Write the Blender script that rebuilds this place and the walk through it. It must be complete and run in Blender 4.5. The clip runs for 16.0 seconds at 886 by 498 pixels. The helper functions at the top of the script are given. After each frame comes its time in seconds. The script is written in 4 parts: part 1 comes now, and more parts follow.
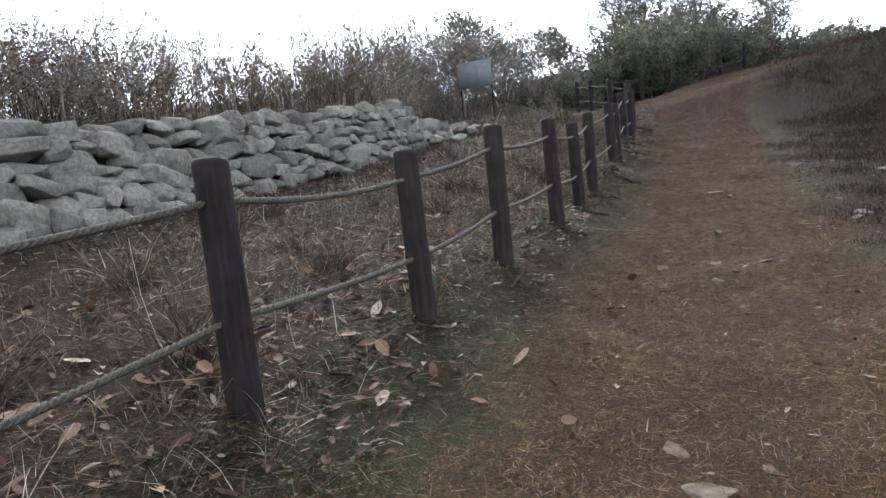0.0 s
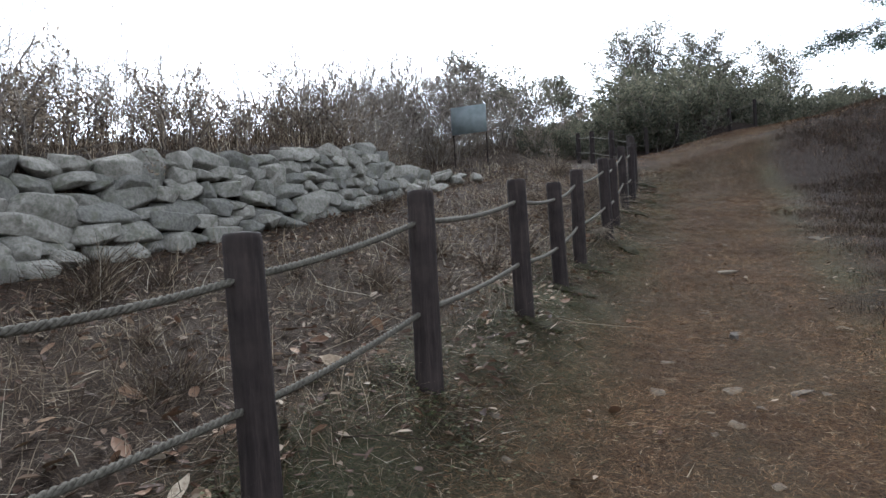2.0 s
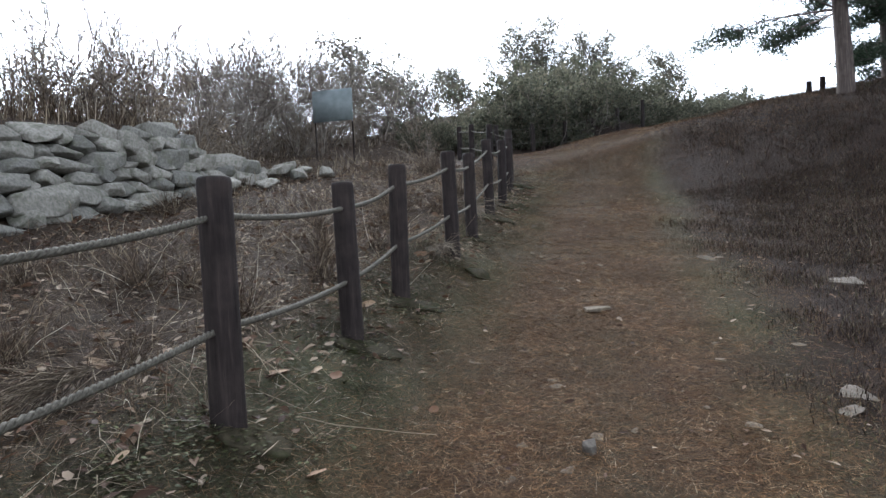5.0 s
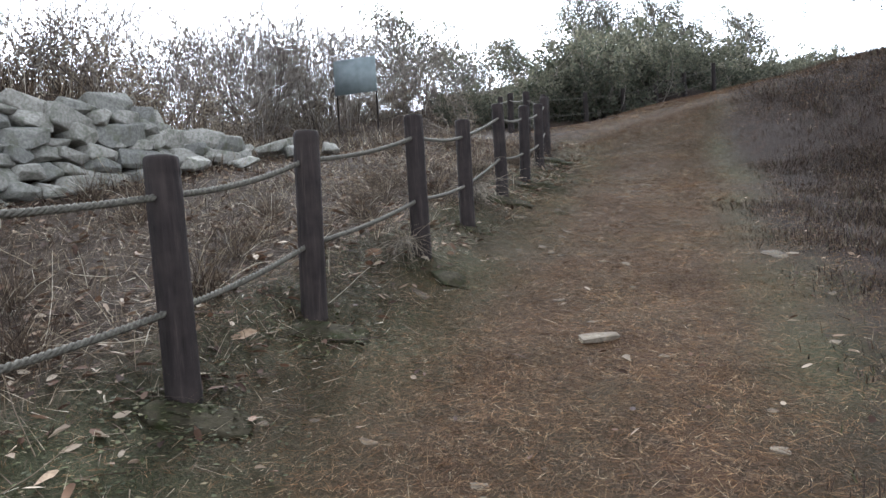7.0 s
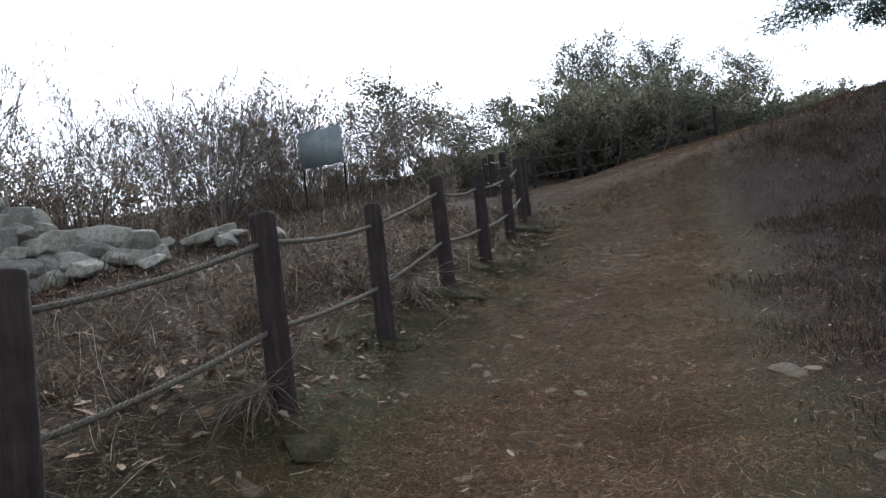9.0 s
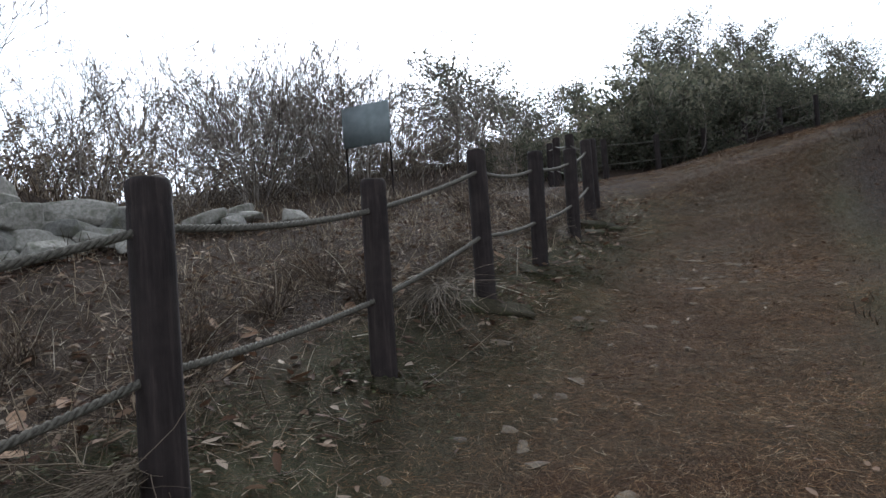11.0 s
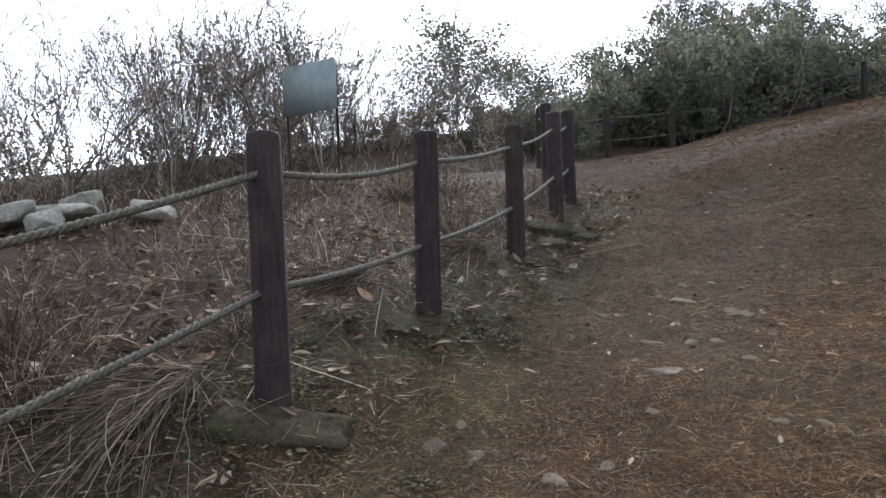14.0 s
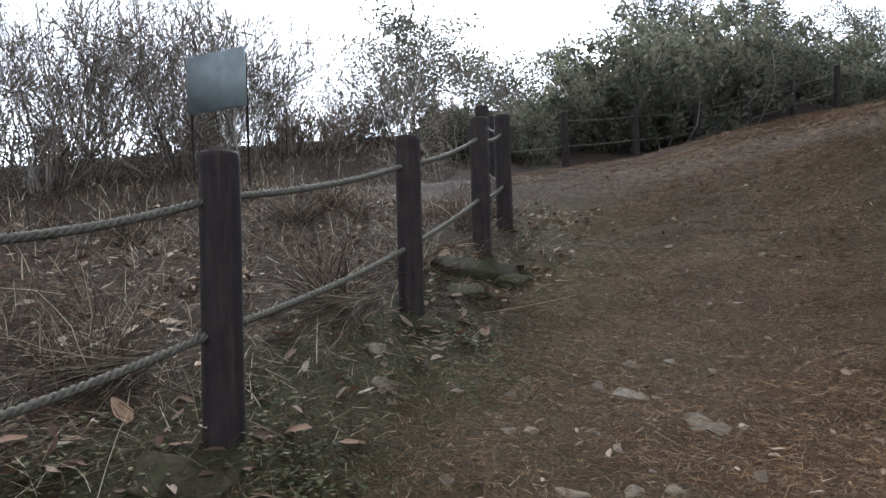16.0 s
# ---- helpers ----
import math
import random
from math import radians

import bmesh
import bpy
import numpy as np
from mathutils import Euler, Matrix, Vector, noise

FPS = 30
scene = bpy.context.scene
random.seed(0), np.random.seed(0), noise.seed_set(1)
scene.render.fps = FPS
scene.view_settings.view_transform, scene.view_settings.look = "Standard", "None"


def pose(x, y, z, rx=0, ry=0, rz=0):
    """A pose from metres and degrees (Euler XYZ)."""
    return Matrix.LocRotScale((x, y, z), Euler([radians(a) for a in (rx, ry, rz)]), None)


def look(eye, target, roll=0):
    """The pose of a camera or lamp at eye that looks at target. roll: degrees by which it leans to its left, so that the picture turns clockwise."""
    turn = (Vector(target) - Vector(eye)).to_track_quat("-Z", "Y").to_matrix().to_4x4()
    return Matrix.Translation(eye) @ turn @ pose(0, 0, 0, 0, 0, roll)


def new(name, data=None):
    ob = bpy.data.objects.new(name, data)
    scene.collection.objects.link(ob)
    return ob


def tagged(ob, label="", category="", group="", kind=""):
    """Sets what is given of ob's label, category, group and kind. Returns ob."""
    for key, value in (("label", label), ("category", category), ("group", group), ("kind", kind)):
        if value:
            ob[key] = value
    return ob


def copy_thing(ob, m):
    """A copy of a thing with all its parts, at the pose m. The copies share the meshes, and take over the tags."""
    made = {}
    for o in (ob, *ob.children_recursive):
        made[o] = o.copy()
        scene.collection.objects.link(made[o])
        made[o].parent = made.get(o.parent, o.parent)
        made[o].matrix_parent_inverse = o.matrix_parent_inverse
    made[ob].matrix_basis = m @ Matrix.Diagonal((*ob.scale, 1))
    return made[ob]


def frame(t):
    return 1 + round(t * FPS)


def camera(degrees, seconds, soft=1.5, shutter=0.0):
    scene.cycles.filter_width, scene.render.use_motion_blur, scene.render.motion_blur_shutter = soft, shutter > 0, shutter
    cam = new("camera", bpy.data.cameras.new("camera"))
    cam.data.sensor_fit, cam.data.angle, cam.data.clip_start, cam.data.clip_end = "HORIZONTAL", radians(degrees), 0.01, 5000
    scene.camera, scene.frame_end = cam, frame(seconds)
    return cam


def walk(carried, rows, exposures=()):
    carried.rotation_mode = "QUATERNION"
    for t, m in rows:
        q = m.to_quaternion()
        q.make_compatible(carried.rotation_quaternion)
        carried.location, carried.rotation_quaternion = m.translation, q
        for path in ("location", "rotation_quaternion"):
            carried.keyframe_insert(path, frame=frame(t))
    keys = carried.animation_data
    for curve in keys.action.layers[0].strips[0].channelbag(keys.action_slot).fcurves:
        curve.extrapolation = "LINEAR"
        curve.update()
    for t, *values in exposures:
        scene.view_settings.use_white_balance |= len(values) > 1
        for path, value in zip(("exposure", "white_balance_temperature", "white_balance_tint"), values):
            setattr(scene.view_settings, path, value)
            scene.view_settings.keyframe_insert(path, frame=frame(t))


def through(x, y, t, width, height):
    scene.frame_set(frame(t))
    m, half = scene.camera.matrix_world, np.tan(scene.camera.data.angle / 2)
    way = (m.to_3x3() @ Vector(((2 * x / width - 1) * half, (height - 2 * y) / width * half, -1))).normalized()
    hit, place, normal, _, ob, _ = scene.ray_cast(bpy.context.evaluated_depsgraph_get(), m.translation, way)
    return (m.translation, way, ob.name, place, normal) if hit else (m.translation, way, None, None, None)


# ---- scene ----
cam = camera(68.9, 16.0, soft=1.5)
PATH = [
    (0, (0.074, 0.324, 1.369), (0.036, 2.32, 1.245), -6.1),
    (0.5, (0.269, 0.731, 1.407), (0.309, 2.731, 1.386), -6.2),
    (1, (0.403, 1.282, 1.509), (0.454, 3.28, 1.448), -4.9),
    (1.5, (0.465, 1.606, 1.487), (0.48, 3.606, 1.508), -2.1),
    (2, (0.712, 2.081, 1.67), (0.674, 4.081, 1.675), -3.5),
    (2.5, (0.926, 2.56, 1.538), (1.027, 4.557, 1.567), -4.2),
    (3, (1.023, 2.979, 1.738), (1.188, 4.972, 1.732), -3.2),
    (3.5, (1.179, 3.294, 1.637), (1.348, 5.287, 1.672), -1.9),
    (4, (1.491, 3.69, 1.83), (1.704, 5.678, 1.826), -3.4),
    (4.5, (1.806, 4.187, 1.766), (2.096, 6.166, 1.789), -3.1),
    (4.7, (1.879, 4.359, 1.869), (2.161, 6.339, 1.869), -2.9),
    (6.8, (3.005, 6.147, 1.955), (3.063, 8.145, 1.881), -3.7),
    (7, (3.159, 6.386, 1.981), (3.205, 8.384, 1.899), -3.2),
    (7.5, (3.426, 6.765, 2.213), (3.466, 8.76, 2.338), -4.1),
    (8, (3.703, 7.248, 2.189), (3.749, 9.241, 2.349), -4.5),
    (8.5, (3.904, 7.608, 2.198), (3.931, 9.605, 2.312), -5.4),
    (9, (4.235, 8.029, 2.375), (4.232, 10.026, 2.474), -6.7),
    (9.2, (4.272, 8.168, 2.36), (4.24, 10.163, 2.498), -7.2),
    (11.3, (4.543, 10.16, 2.54), (4.325, 12.148, 2.599), -4.1),
    (11.5, (4.614, 10.367, 2.575), (4.369, 12.351, 2.518), -5.9),
    (12, (4.737, 10.75, 2.699), (4.473, 12.728, 2.562), -4.0),
    (12.5, (5.059, 11.163, 2.92), (4.863, 13.153, 2.881), -4.3),
    (13, (5.209, 11.598, 2.79), (5.031, 13.589, 2.822), -5.5),
    (13.5, (5.283, 12.046, 3.004), (4.97, 14.021, 2.94), -5.3),
    (14, (5.503, 12.453, 2.993), (5.224, 14.433, 2.986), -2.5),
    (14.5, (5.653, 12.819, 3.201), (5.445, 14.807, 3.249), -3.5),
    (15, (5.73, 13.339, 3.148), (5.545, 15.33, 3.187), -4.7),
    (15.5, (5.789, 13.656, 3.244), (5.538, 15.64, 3.23), -4.0),
    (16, (5.994, 14.136, 3.351), (5.802, 16.127, 3.334), -2.0),
]
EXPOSURES = [(t, e + 0.72, 5650, 7) for t, e in ((0, 1.4), (1.0, 1.58), (1.5, 1.5), (2.5, 1.1), (3.5, 1.2), (4.7, 1.35), (6.8, 1.65), (7.5, 2.1), (8.0, 1.4), (8.5, 0.88), (9.2, 1.0), (11.3, 0.8), (12.0, 1.45), (12.5, 2.0), (13.0, 1.5), (13.5, 1.45), (14.5, 1.42), (15.0, 1.1), (16, 1.35))]
walk(cam, [(t, look(eye, target, roll)) for t, eye, target, roll in PATH], EXPOSURES)

# ---- light ----
world = bpy.data.worlds.new("world")
scene.world = world
world.use_nodes = True
wn, wl = world.node_tree.nodes, world.node_tree.links
sky = wn.new("ShaderNodeTexSky")
sky.sky_type, sky.sun_disc = "NISHITA", False
sky.sun_elevation, sky.sun_rotation = radians(36), radians(-8)
sky.air_density, sky.dust_density, sky.ozone_density = 1.0, 1.5, 1.0
mist = wn.new("ShaderNodeHueSaturation")
mist.inputs["Saturation"].default_value = 0.14
wl.new(sky.outputs["Color"], mist.inputs["Color"])
wl.new(mist.outputs["Color"], wn["Background"].inputs["Color"])
wn["Background"].inputs["Strength"].default_value = 0.15

sun = new("sun", bpy.data.lights.new("sun", "SUN"))
sun.data.energy, sun.data.angle, sun.data.color = 1.5, radians(16), (1.0, 0.96, 0.9)
sun.matrix_world = pose(0, 0, 40, -54, 0, 8)

# ---- materials ----


def material(name, rough=0.9, gloss=0.1):
    m = bpy.data.materials.new(name)
    m.use_nodes = True
    m.node_tree.nodes["Principled BSDF"].inputs["Roughness"].default_value = rough
    m.node_tree.nodes["Principled BSDF"].inputs["Specular IOR Level"].default_value = gloss
    return m


def ramp(nt, source, stops):
    r = nt.nodes.new("ShaderNodeValToRGB")
    while len(r.color_ramp.elements) < len(stops):
        r.color_ramp.elements.new(0.5)
    for e, (p, c) in zip(r.color_ramp.elements, stops):
        e.position, e.color = p, (*c, 1)
    nt.links.new(source, r.inputs["Fac"])
    return r.outputs["Color"]


def noise_tex(nt, scale, detail=4, rough=0.6, stretch=None, space="Object"):
    co = nt.nodes.new("ShaderNodeNewGeometry" if space == "Position" else "ShaderNodeTexCoord")
    n = nt.nodes.new("ShaderNodeTexNoise")
    n.inputs["Scale"].default_value, n.inputs["Detail"].default_value, n.inputs["Roughness"].default_value = scale, detail, rough
    out = co.outputs[space]
    if stretch:
        mp = nt.nodes.new("ShaderNodeMapping")
        mp.inputs["Scale"].default_value = stretch
        nt.links.new(out, mp.inputs["Vector"])
        out = mp.outputs["Vector"]
    nt.links.new(out, n.inputs["Vector"])
    return n.outputs["Fac"]


def mixc(nt, fac, a, b, mode="MIX"):
    n = nt.nodes.new("ShaderNodeMix")
    n.data_type, n.blend_type = "RGBA", mode
    for socket, v in ((n.inputs[0], fac), (n.inputs[6], a), (n.inputs[7], b)):
        if isinstance(v, (int, float)):
            socket.default_value = v
        elif isinstance(v, tuple):
            socket.default_value = (*v, 1)
        else:
            nt.links.new(v, socket)
    return n.outputs[2]


def bump(nt, height, strength, dist):
    b = nt.nodes.new("ShaderNodeBump")
    b.inputs["Strength"].default_value, b.inputs["Distance"].default_value = strength, dist
    nt.links.new(height, b.inputs["Height"])
    nt.links.new(b.outputs["Normal"], nt.nodes["Principled BSDF"].inputs["Normal"])


def base(nt, colour):
    nt.links.new(colour, nt.nodes["Principled BSDF"].inputs["Base Color"])


def island_material(name, stops, rough=0.9, through=0.0):
    """A colour for each blade, needle or leaf of a joined mesh."""
    m = material(name, rough)
    nt = m.node_tree
    g = nt.nodes.new("ShaderNodeNewGeometry")
    c = ramp(nt, g.outputs["Random Per Island"], stops)
    c = mixc(nt, ramp(nt, noise_tex(nt, 1.3), [(0.35, (0, 0, 0)), (0.7, (0.5, 0.5, 0.5))]), c, (0.05, 0.035, 0.025), "MULTIPLY")
    base(nt, c)
    if through:
        t = nt.nodes.new("ShaderNodeBsdfTranslucent")
        nt.links.new(c, t.inputs["Color"])
        ms = nt.nodes.new("ShaderNodeMixShader")
        ms.inputs[0].default_value = through
        nt.links.new(nt.nodes["Principled BSDF"].outputs[0], ms.inputs[1])
        nt.links.new(t.outputs[0], ms.inputs[2])
        nt.links.new(ms.outputs[0], nt.nodes["Material Output"].inputs["Surface"])
    return m


def ground_material():
    m = material("ground_soil", 0.95, 0.06)
    nt = m.node_tree

    def mask(name):
        a = nt.nodes.new("ShaderNodeAttribute")
        a.attribute_name = name
        return a.outputs["Fac"]

    fine, mid, big = noise_tex(nt, 60, 7, 0.75), noise_tex(nt, 6, 5, 0.65), noise_tex(nt, 0.7, 4)
    straw = noise_tex(nt, 90, 3, 0.6, (1, 0.25, 1))
    field = ramp(nt, fine, [(0.36, (0.008, 0.006, 0.005)), (0.5, (0.027, 0.019, 0.014)), (0.66, (0.09, 0.065, 0.046))])
    field = mixc(nt, ramp(nt, mid, [(0.4, (0, 0, 0)), (0.65, (0.7, 0.7, 0.7))]), field, (0.04, 0.026, 0.018))
    path = ramp(nt, fine, [(0.36, (0.009, 0.006, 0.004)), (0.5, (0.034, 0.022, 0.0135)), (0.66, (0.11, 0.075, 0.047))])
    path = mixc(nt, ramp(nt, mid, [(0.42, (0, 0, 0)), (0.62, (0.75, 0.75, 0.75))]), path, (0.045, 0.025, 0.0135))
    path = mixc(nt, ramp(nt, big, [(0.45, (0, 0, 0)), (0.6, (0.5, 0.5, 0.5))]), path, (0.043, 0.036, 0.022))
    path = mixc(nt, ramp(nt, straw, [(0.62, (0, 0, 0)), (0.7, (0.6, 0.6, 0.6))]), path, (0.14, 0.09, 0.05))
    moss = ramp(nt, fine, [(0.3, (0.02, 0.022, 0.012)), (0.55, (0.05, 0.052, 0.026)), (0.75, (0.1, 0.088, 0.05))])
    heath = ramp(nt, fine, [(0.3, (0.006, 0.0045, 0.004)), (0.5, (0.019, 0.013, 0.0105)), (0.72, (0.055, 0.037, 0.027))])
    c = mixc(nt, mask("path"), field, path)
    c = mixc(nt, mask("moss"), c, moss)
    c = mixc(nt, mask("heath"), c, heath)
    base(nt, c)
    bump(nt, fine, 0.9, 0.03)
    return m


def wood_material(name, stops, scale=14):
    m = material(name, 0.85, 0.12)
    nt = m.node_tree
    grain = noise_tex(nt, scale, 6, 0.65, (3, 3, 0.22))
    blot = noise_tex(nt, 5, 4)
    c = ramp(nt, grain, stops)
    c = mixc(nt, ramp(nt, blot, [(0.42, (0, 0, 0)), (0.7, (0.6, 0.6, 0.6))]), c, (0.038, 0.029, 0.026))
    o = nt.nodes.new("ShaderNodeObjectInfo")
    c = mixc(nt, 0.5, c, ramp(nt, o.outputs["Random"], [(0, (0.7, 0.68, 0.68)), (1, (1.25, 1.2, 1.15))]), "MULTIPLY")
    base(nt, c)
    bump(nt, grain, 0.6, 0.01)
    return m


def stone_material(name, light, dark, tint, gloss=0.1):
    m = material(name, 0.9, gloss)
    nt = m.node_tree
    n1, n2, n3 = noise_tex(nt, 26, 6, 0.7, space="Position"), noise_tex(nt, 7, 4, space="Position"), noise_tex(nt, 110, 4, 0.7, space="Position")
    c = ramp(nt, n1, [(0.3, dark), (0.65, light)])
    o = nt.nodes.new("ShaderNodeObjectInfo")
    c = mixc(nt, 0.75, c, ramp(nt, o.outputs["Random"], [(0, (0.55, 0.55, 0.56)), (0.5, (0.95, 0.93, 0.9)), (1, (1.25, 1.22, 1.18))]), "MULTIPLY")
    c = mixc(nt, ramp(nt, n2, [(0.5, (0, 0, 0)), (0.66, (0.7, 0.7, 0.7))]), c, tint)
    base(nt, c)
    bump(nt, n3, 0.6, 0.01)
    return m


GROUND = ground_material()
POST = wood_material("post_wood", [(0.3, (0.01, 0.0075, 0.007)), (0.55, (0.021, 0.016, 0.015)), (0.75, (0.046, 0.035, 0.031))])
BARK = wood_material("pine_bark", [(0.3, (0.035, 0.028, 0.026)), (0.6, (0.1, 0.08, 0.07)), (0.8, (0.17, 0.13, 0.11))], 9)
ROPE = material("rope_fibre", 0.9)
nt = ROPE.node_tree
base(nt, ramp(nt, noise_tex(nt, 60, 4), [(0.3, (0.04, 0.035, 0.028)), (0.6, (0.09, 0.08, 0.065)), (0.8, (0.15, 0.135, 0.112))]))
bump(nt, noise_tex(nt, 300, 2), 0.4, 0.003)
WALLSTONE = stone_material("wall_stone", (0.25, 0.235, 0.21), (0.1, 0.094, 0.082), (0.085, 0.085, 0.058))
PATHSTONE = stone_material("path_stone", (0.135, 0.113, 0.086), (0.06, 0.048, 0.036), (0.07, 0.048, 0.032))
EARTHSTONE = stone_material("earthy_stone", (0.15, 0.13, 0.11), (0.07, 0.06, 0.05), (0.06, 0.045, 0.034))
MOSSSTONE = stone_material("mossy_stone", (0.04, 0.034, 0.022), (0.014, 0.012, 0.008), (0.02, 0.024, 0.009), 0.02)
NEEDLE = island_material("pine_needle", [(0, (0.02, 0.011, 0.007)), (0.4, (0.08, 0.04, 0.018)), (0.8, (0.2, 0.11, 0.05)), (0.95, (0.31, 0.21, 0.11)), (1, (0.45, 0.37, 0.26))])
STRAW = island_material("dry_grass", [(0, (0.026, 0.017, 0.012)), (0.45, (0.075, 0.051, 0.035)), (0.8, (0.18, 0.135, 0.092)), (0.95, (0.38, 0.31, 0.22)), (1, (0.58, 0.52, 0.42))], 0.8, 0.3)
LEAF = island_material("fallen_leaf", [(0, (0.036, 0.02, 0.014)), (0.5, (0.1, 0.055, 0.034)), (0.8, (0.22, 0.155, 0.105)), (1, (0.36, 0.29, 0.22))], 0.75, 0.25)
GREEN = island_material("green_weed", [(0, (0.034, 0.036, 0.017)), (0.55, (0.062, 0.066, 0.028)), (0.85, (0.1, 0.1, 0.045)), (1, (0.17, 0.135, 0.08))], 0.8, 0.3)
HEATH = island_material("heath_twig", [(0, (0.022, 0.015, 0.013)), (0.5, (0.055, 0.038, 0.03)), (0.86, (0.12, 0.08, 0.052)), (0.96, (0.06, 0.062, 0.03)), (1, (0.3, 0.25, 0.18))])
TWIG = island_material("shrub_twig", [(0, (0.09, 0.072, 0.06)), (0.6, (0.2, 0.17, 0.145)), (1, (0.32, 0.28, 0.24))])
FOLIAGE = island_material("shrub_leaf", [(0, (0.045, 0.05, 0.035)), (0.5, (0.095, 0.095, 0.065)), (1, (0.17, 0.155, 0.11))], 0.7, 0.55)
SHEAF = island_material("sheaf_straw", [(0, (0.05, 0.037, 0.027)), (0.5, (0.12, 0.09, 0.063)), (1, (0.32, 0.26, 0.19))], 0.8, 0.2)
DRYLEAF = island_material("withered_leaf", [(0, (0.08, 0.062, 0.046)), (0.6, (0.18, 0.14, 0.105)), (1, (0.3, 0.25, 0.19))], 0.8, 0.3)
PINELEAF = island_material("pine_foliage", [(0, (0.018, 0.028, 0.017)), (0.6, (0.04, 0.055, 0.033)), (1, (0.075, 0.09, 0.06))], 0.7, 0.15)
SIGNMETAL = material("sign_panel", 0.5, 0.4)
nt = SIGNMETAL.node_tree
base(nt, ramp(nt, noise_tex(nt, 4, 5), [(0.3, (0.1, 0.115, 0.115)), (0.7, (0.15, 0.168, 0.168))]))

# ---- the lie of the land ----
U, V, O = np.array((0.374, 0.927)), np.array((0.927, -0.374)), np.array((-1.0, 3.35))
# the fence along the path: x, y and the height of each post's foot
POSTS = [(-2.0, 1.35, 0.26), (-1.0, 3.34, 0.51), (-0.19, 4.88, 0.6), (0.5, 6.13, 0.855), (1.3, 7.93, 1.07), (1.91, 9.59, 1.18), (2.37, 10.75, 1.44),
         (3.1, 12.19, 1.75), (3.63, 13.83, 1.94), (4.24, 15.4, 2.38), (4.78, 16.77, 2.57), (5.34, 18.52, 2.89), (5.78, 20.15, 3.31), (6.0, 21.15, 3.51)]
# and the fence beyond it, that turns along the hedge
FAR = [(5.75, 22.25, 3.85), (5.7, 24.8, 4.32), (5.75, 27.4, 4.72), (7.4, 28.6, 4.95), (9.2, 30.0, 5.22), (11.0, 31.4, 5.55), (12.7, 32.5, 6.0), (14.3, 33.5, 6.5), (15.9, 34.3, 7.0)]
# how deep the soil lies below each foot
WORN = (0, 0, 0, 0.03, 0.04, 0, 0.05, 0.05, 0.04, 0.1, 0, 0, 0.06, 0.03)


def place(s, n):
    """World x, y of a spot s metres along the fence and n metres to its path side."""
    return O[0] + s * U[0] + n * V[0], O[1] + s * U[1] + n * V[1]


def smooth(a, b, x):
    t = np.clip((x - a) / (b - a), 0, 1)
    return t * t * (3 - 2 * t)


def along(x, y):
    dx, dy = np.asarray(x, float) - O[0], np.asarray(y, float) - O[1]
    return dx * U[0] + dy * U[1], dx * V[0] + dy * V[1]


def waves(x, y):
    z = 0.025 * np.sin(1.7 * x + 0.6 * y + 1) * np.sin(1.1 * y - 0.8 * x)
    z += 0.014 * np.sin(4.3 * x - 2.9 * y) * np.sin(3.7 * y + 1.9 * x + 2)
    return z + 0.007 * np.sin(11 * x + 5 * y) * np.sin(9.1 * y - 6 * x + 0.5)


def slope(x, y):
    """The hillside without the raised verge."""
    s, n = along(x, y)
    near = 0.47 + 0.10 * s + 0.0032 * s * s
    behind = 0.47 - 4 * (1 - np.exp(np.minimum(s, 0) * 0.025))
    ahead = 3.75 + 12 * (1 - np.exp(-np.maximum(s - 20, 0) * 0.018))
    z = np.where(s < 0, behind, np.where(s < 20, near, ahead))
    z = z - np.where(n > 0, 0.45 * (1 - 0.8 * smooth(18, 23, s)) * (1 - np.exp(-np.maximum(n, 0) / 0.9)) + 0.022 * np.clip(n, 0, 8), 0)
    z = z + np.where(n < 0, (3.0 - 1.0 * smooth(12, 20, s)) * (1 - np.exp(np.minimum(n, 0) * 0.075)), 0)
    z = z + 1.12 * smooth(-4.15, -4.75, n) * (1 - smooth(10.5, 14.5, s))
    lead = s + 0.35 * (n - 4)
    z = z + 1.3 * smooth(15.5, 21.5, lead) * smooth(-1.5, 7, n)
    z = z + 1.4 * (1 - np.exp(-0.1 * np.maximum(n - 5.5, 0)))
    z = z - 0.08 * np.clip(s - 21.5, 0, 30) * smooth(1, 6, n)
    z = z + 1.8 * smooth(27, 37, s) * smooth(-10, -4, n) * (1 - smooth(-1, 5, n))
    # beyond the brow of the bend the land falls to the foot of the far fence
    q = -0.54 * (s - 24.8) + 0.84 * (n + 2.8)
    z = z - 0.8 * smooth(3.0, 0.3, q) * smooth(-7.5, -3.5, n) * (1 - smooth(4.5, 9, n)) * smooth(19.5, 23, s)
    return z + waves(x, y)


VERGE = [(*along(x, y), z - w - float(slope(x, y))) for (x, y, z), w in zip(POSTS, WORN)]
BROW = [(0.84 * (s - 24.8) + 0.54 * (n + 2.8), z - 0.02 - float(slope(x, y))) for x, y, z in FAR[2:] for s, n in [along(x, y)]]
BROW_P, BROW_Z = (np.array([float(v[k]) for v in BROW]) for k in range(2))
VERGE_S, VERGE_N, VERGE_Z = (np.array([float(v[k]) for v in VERGE]) for k in range(3))


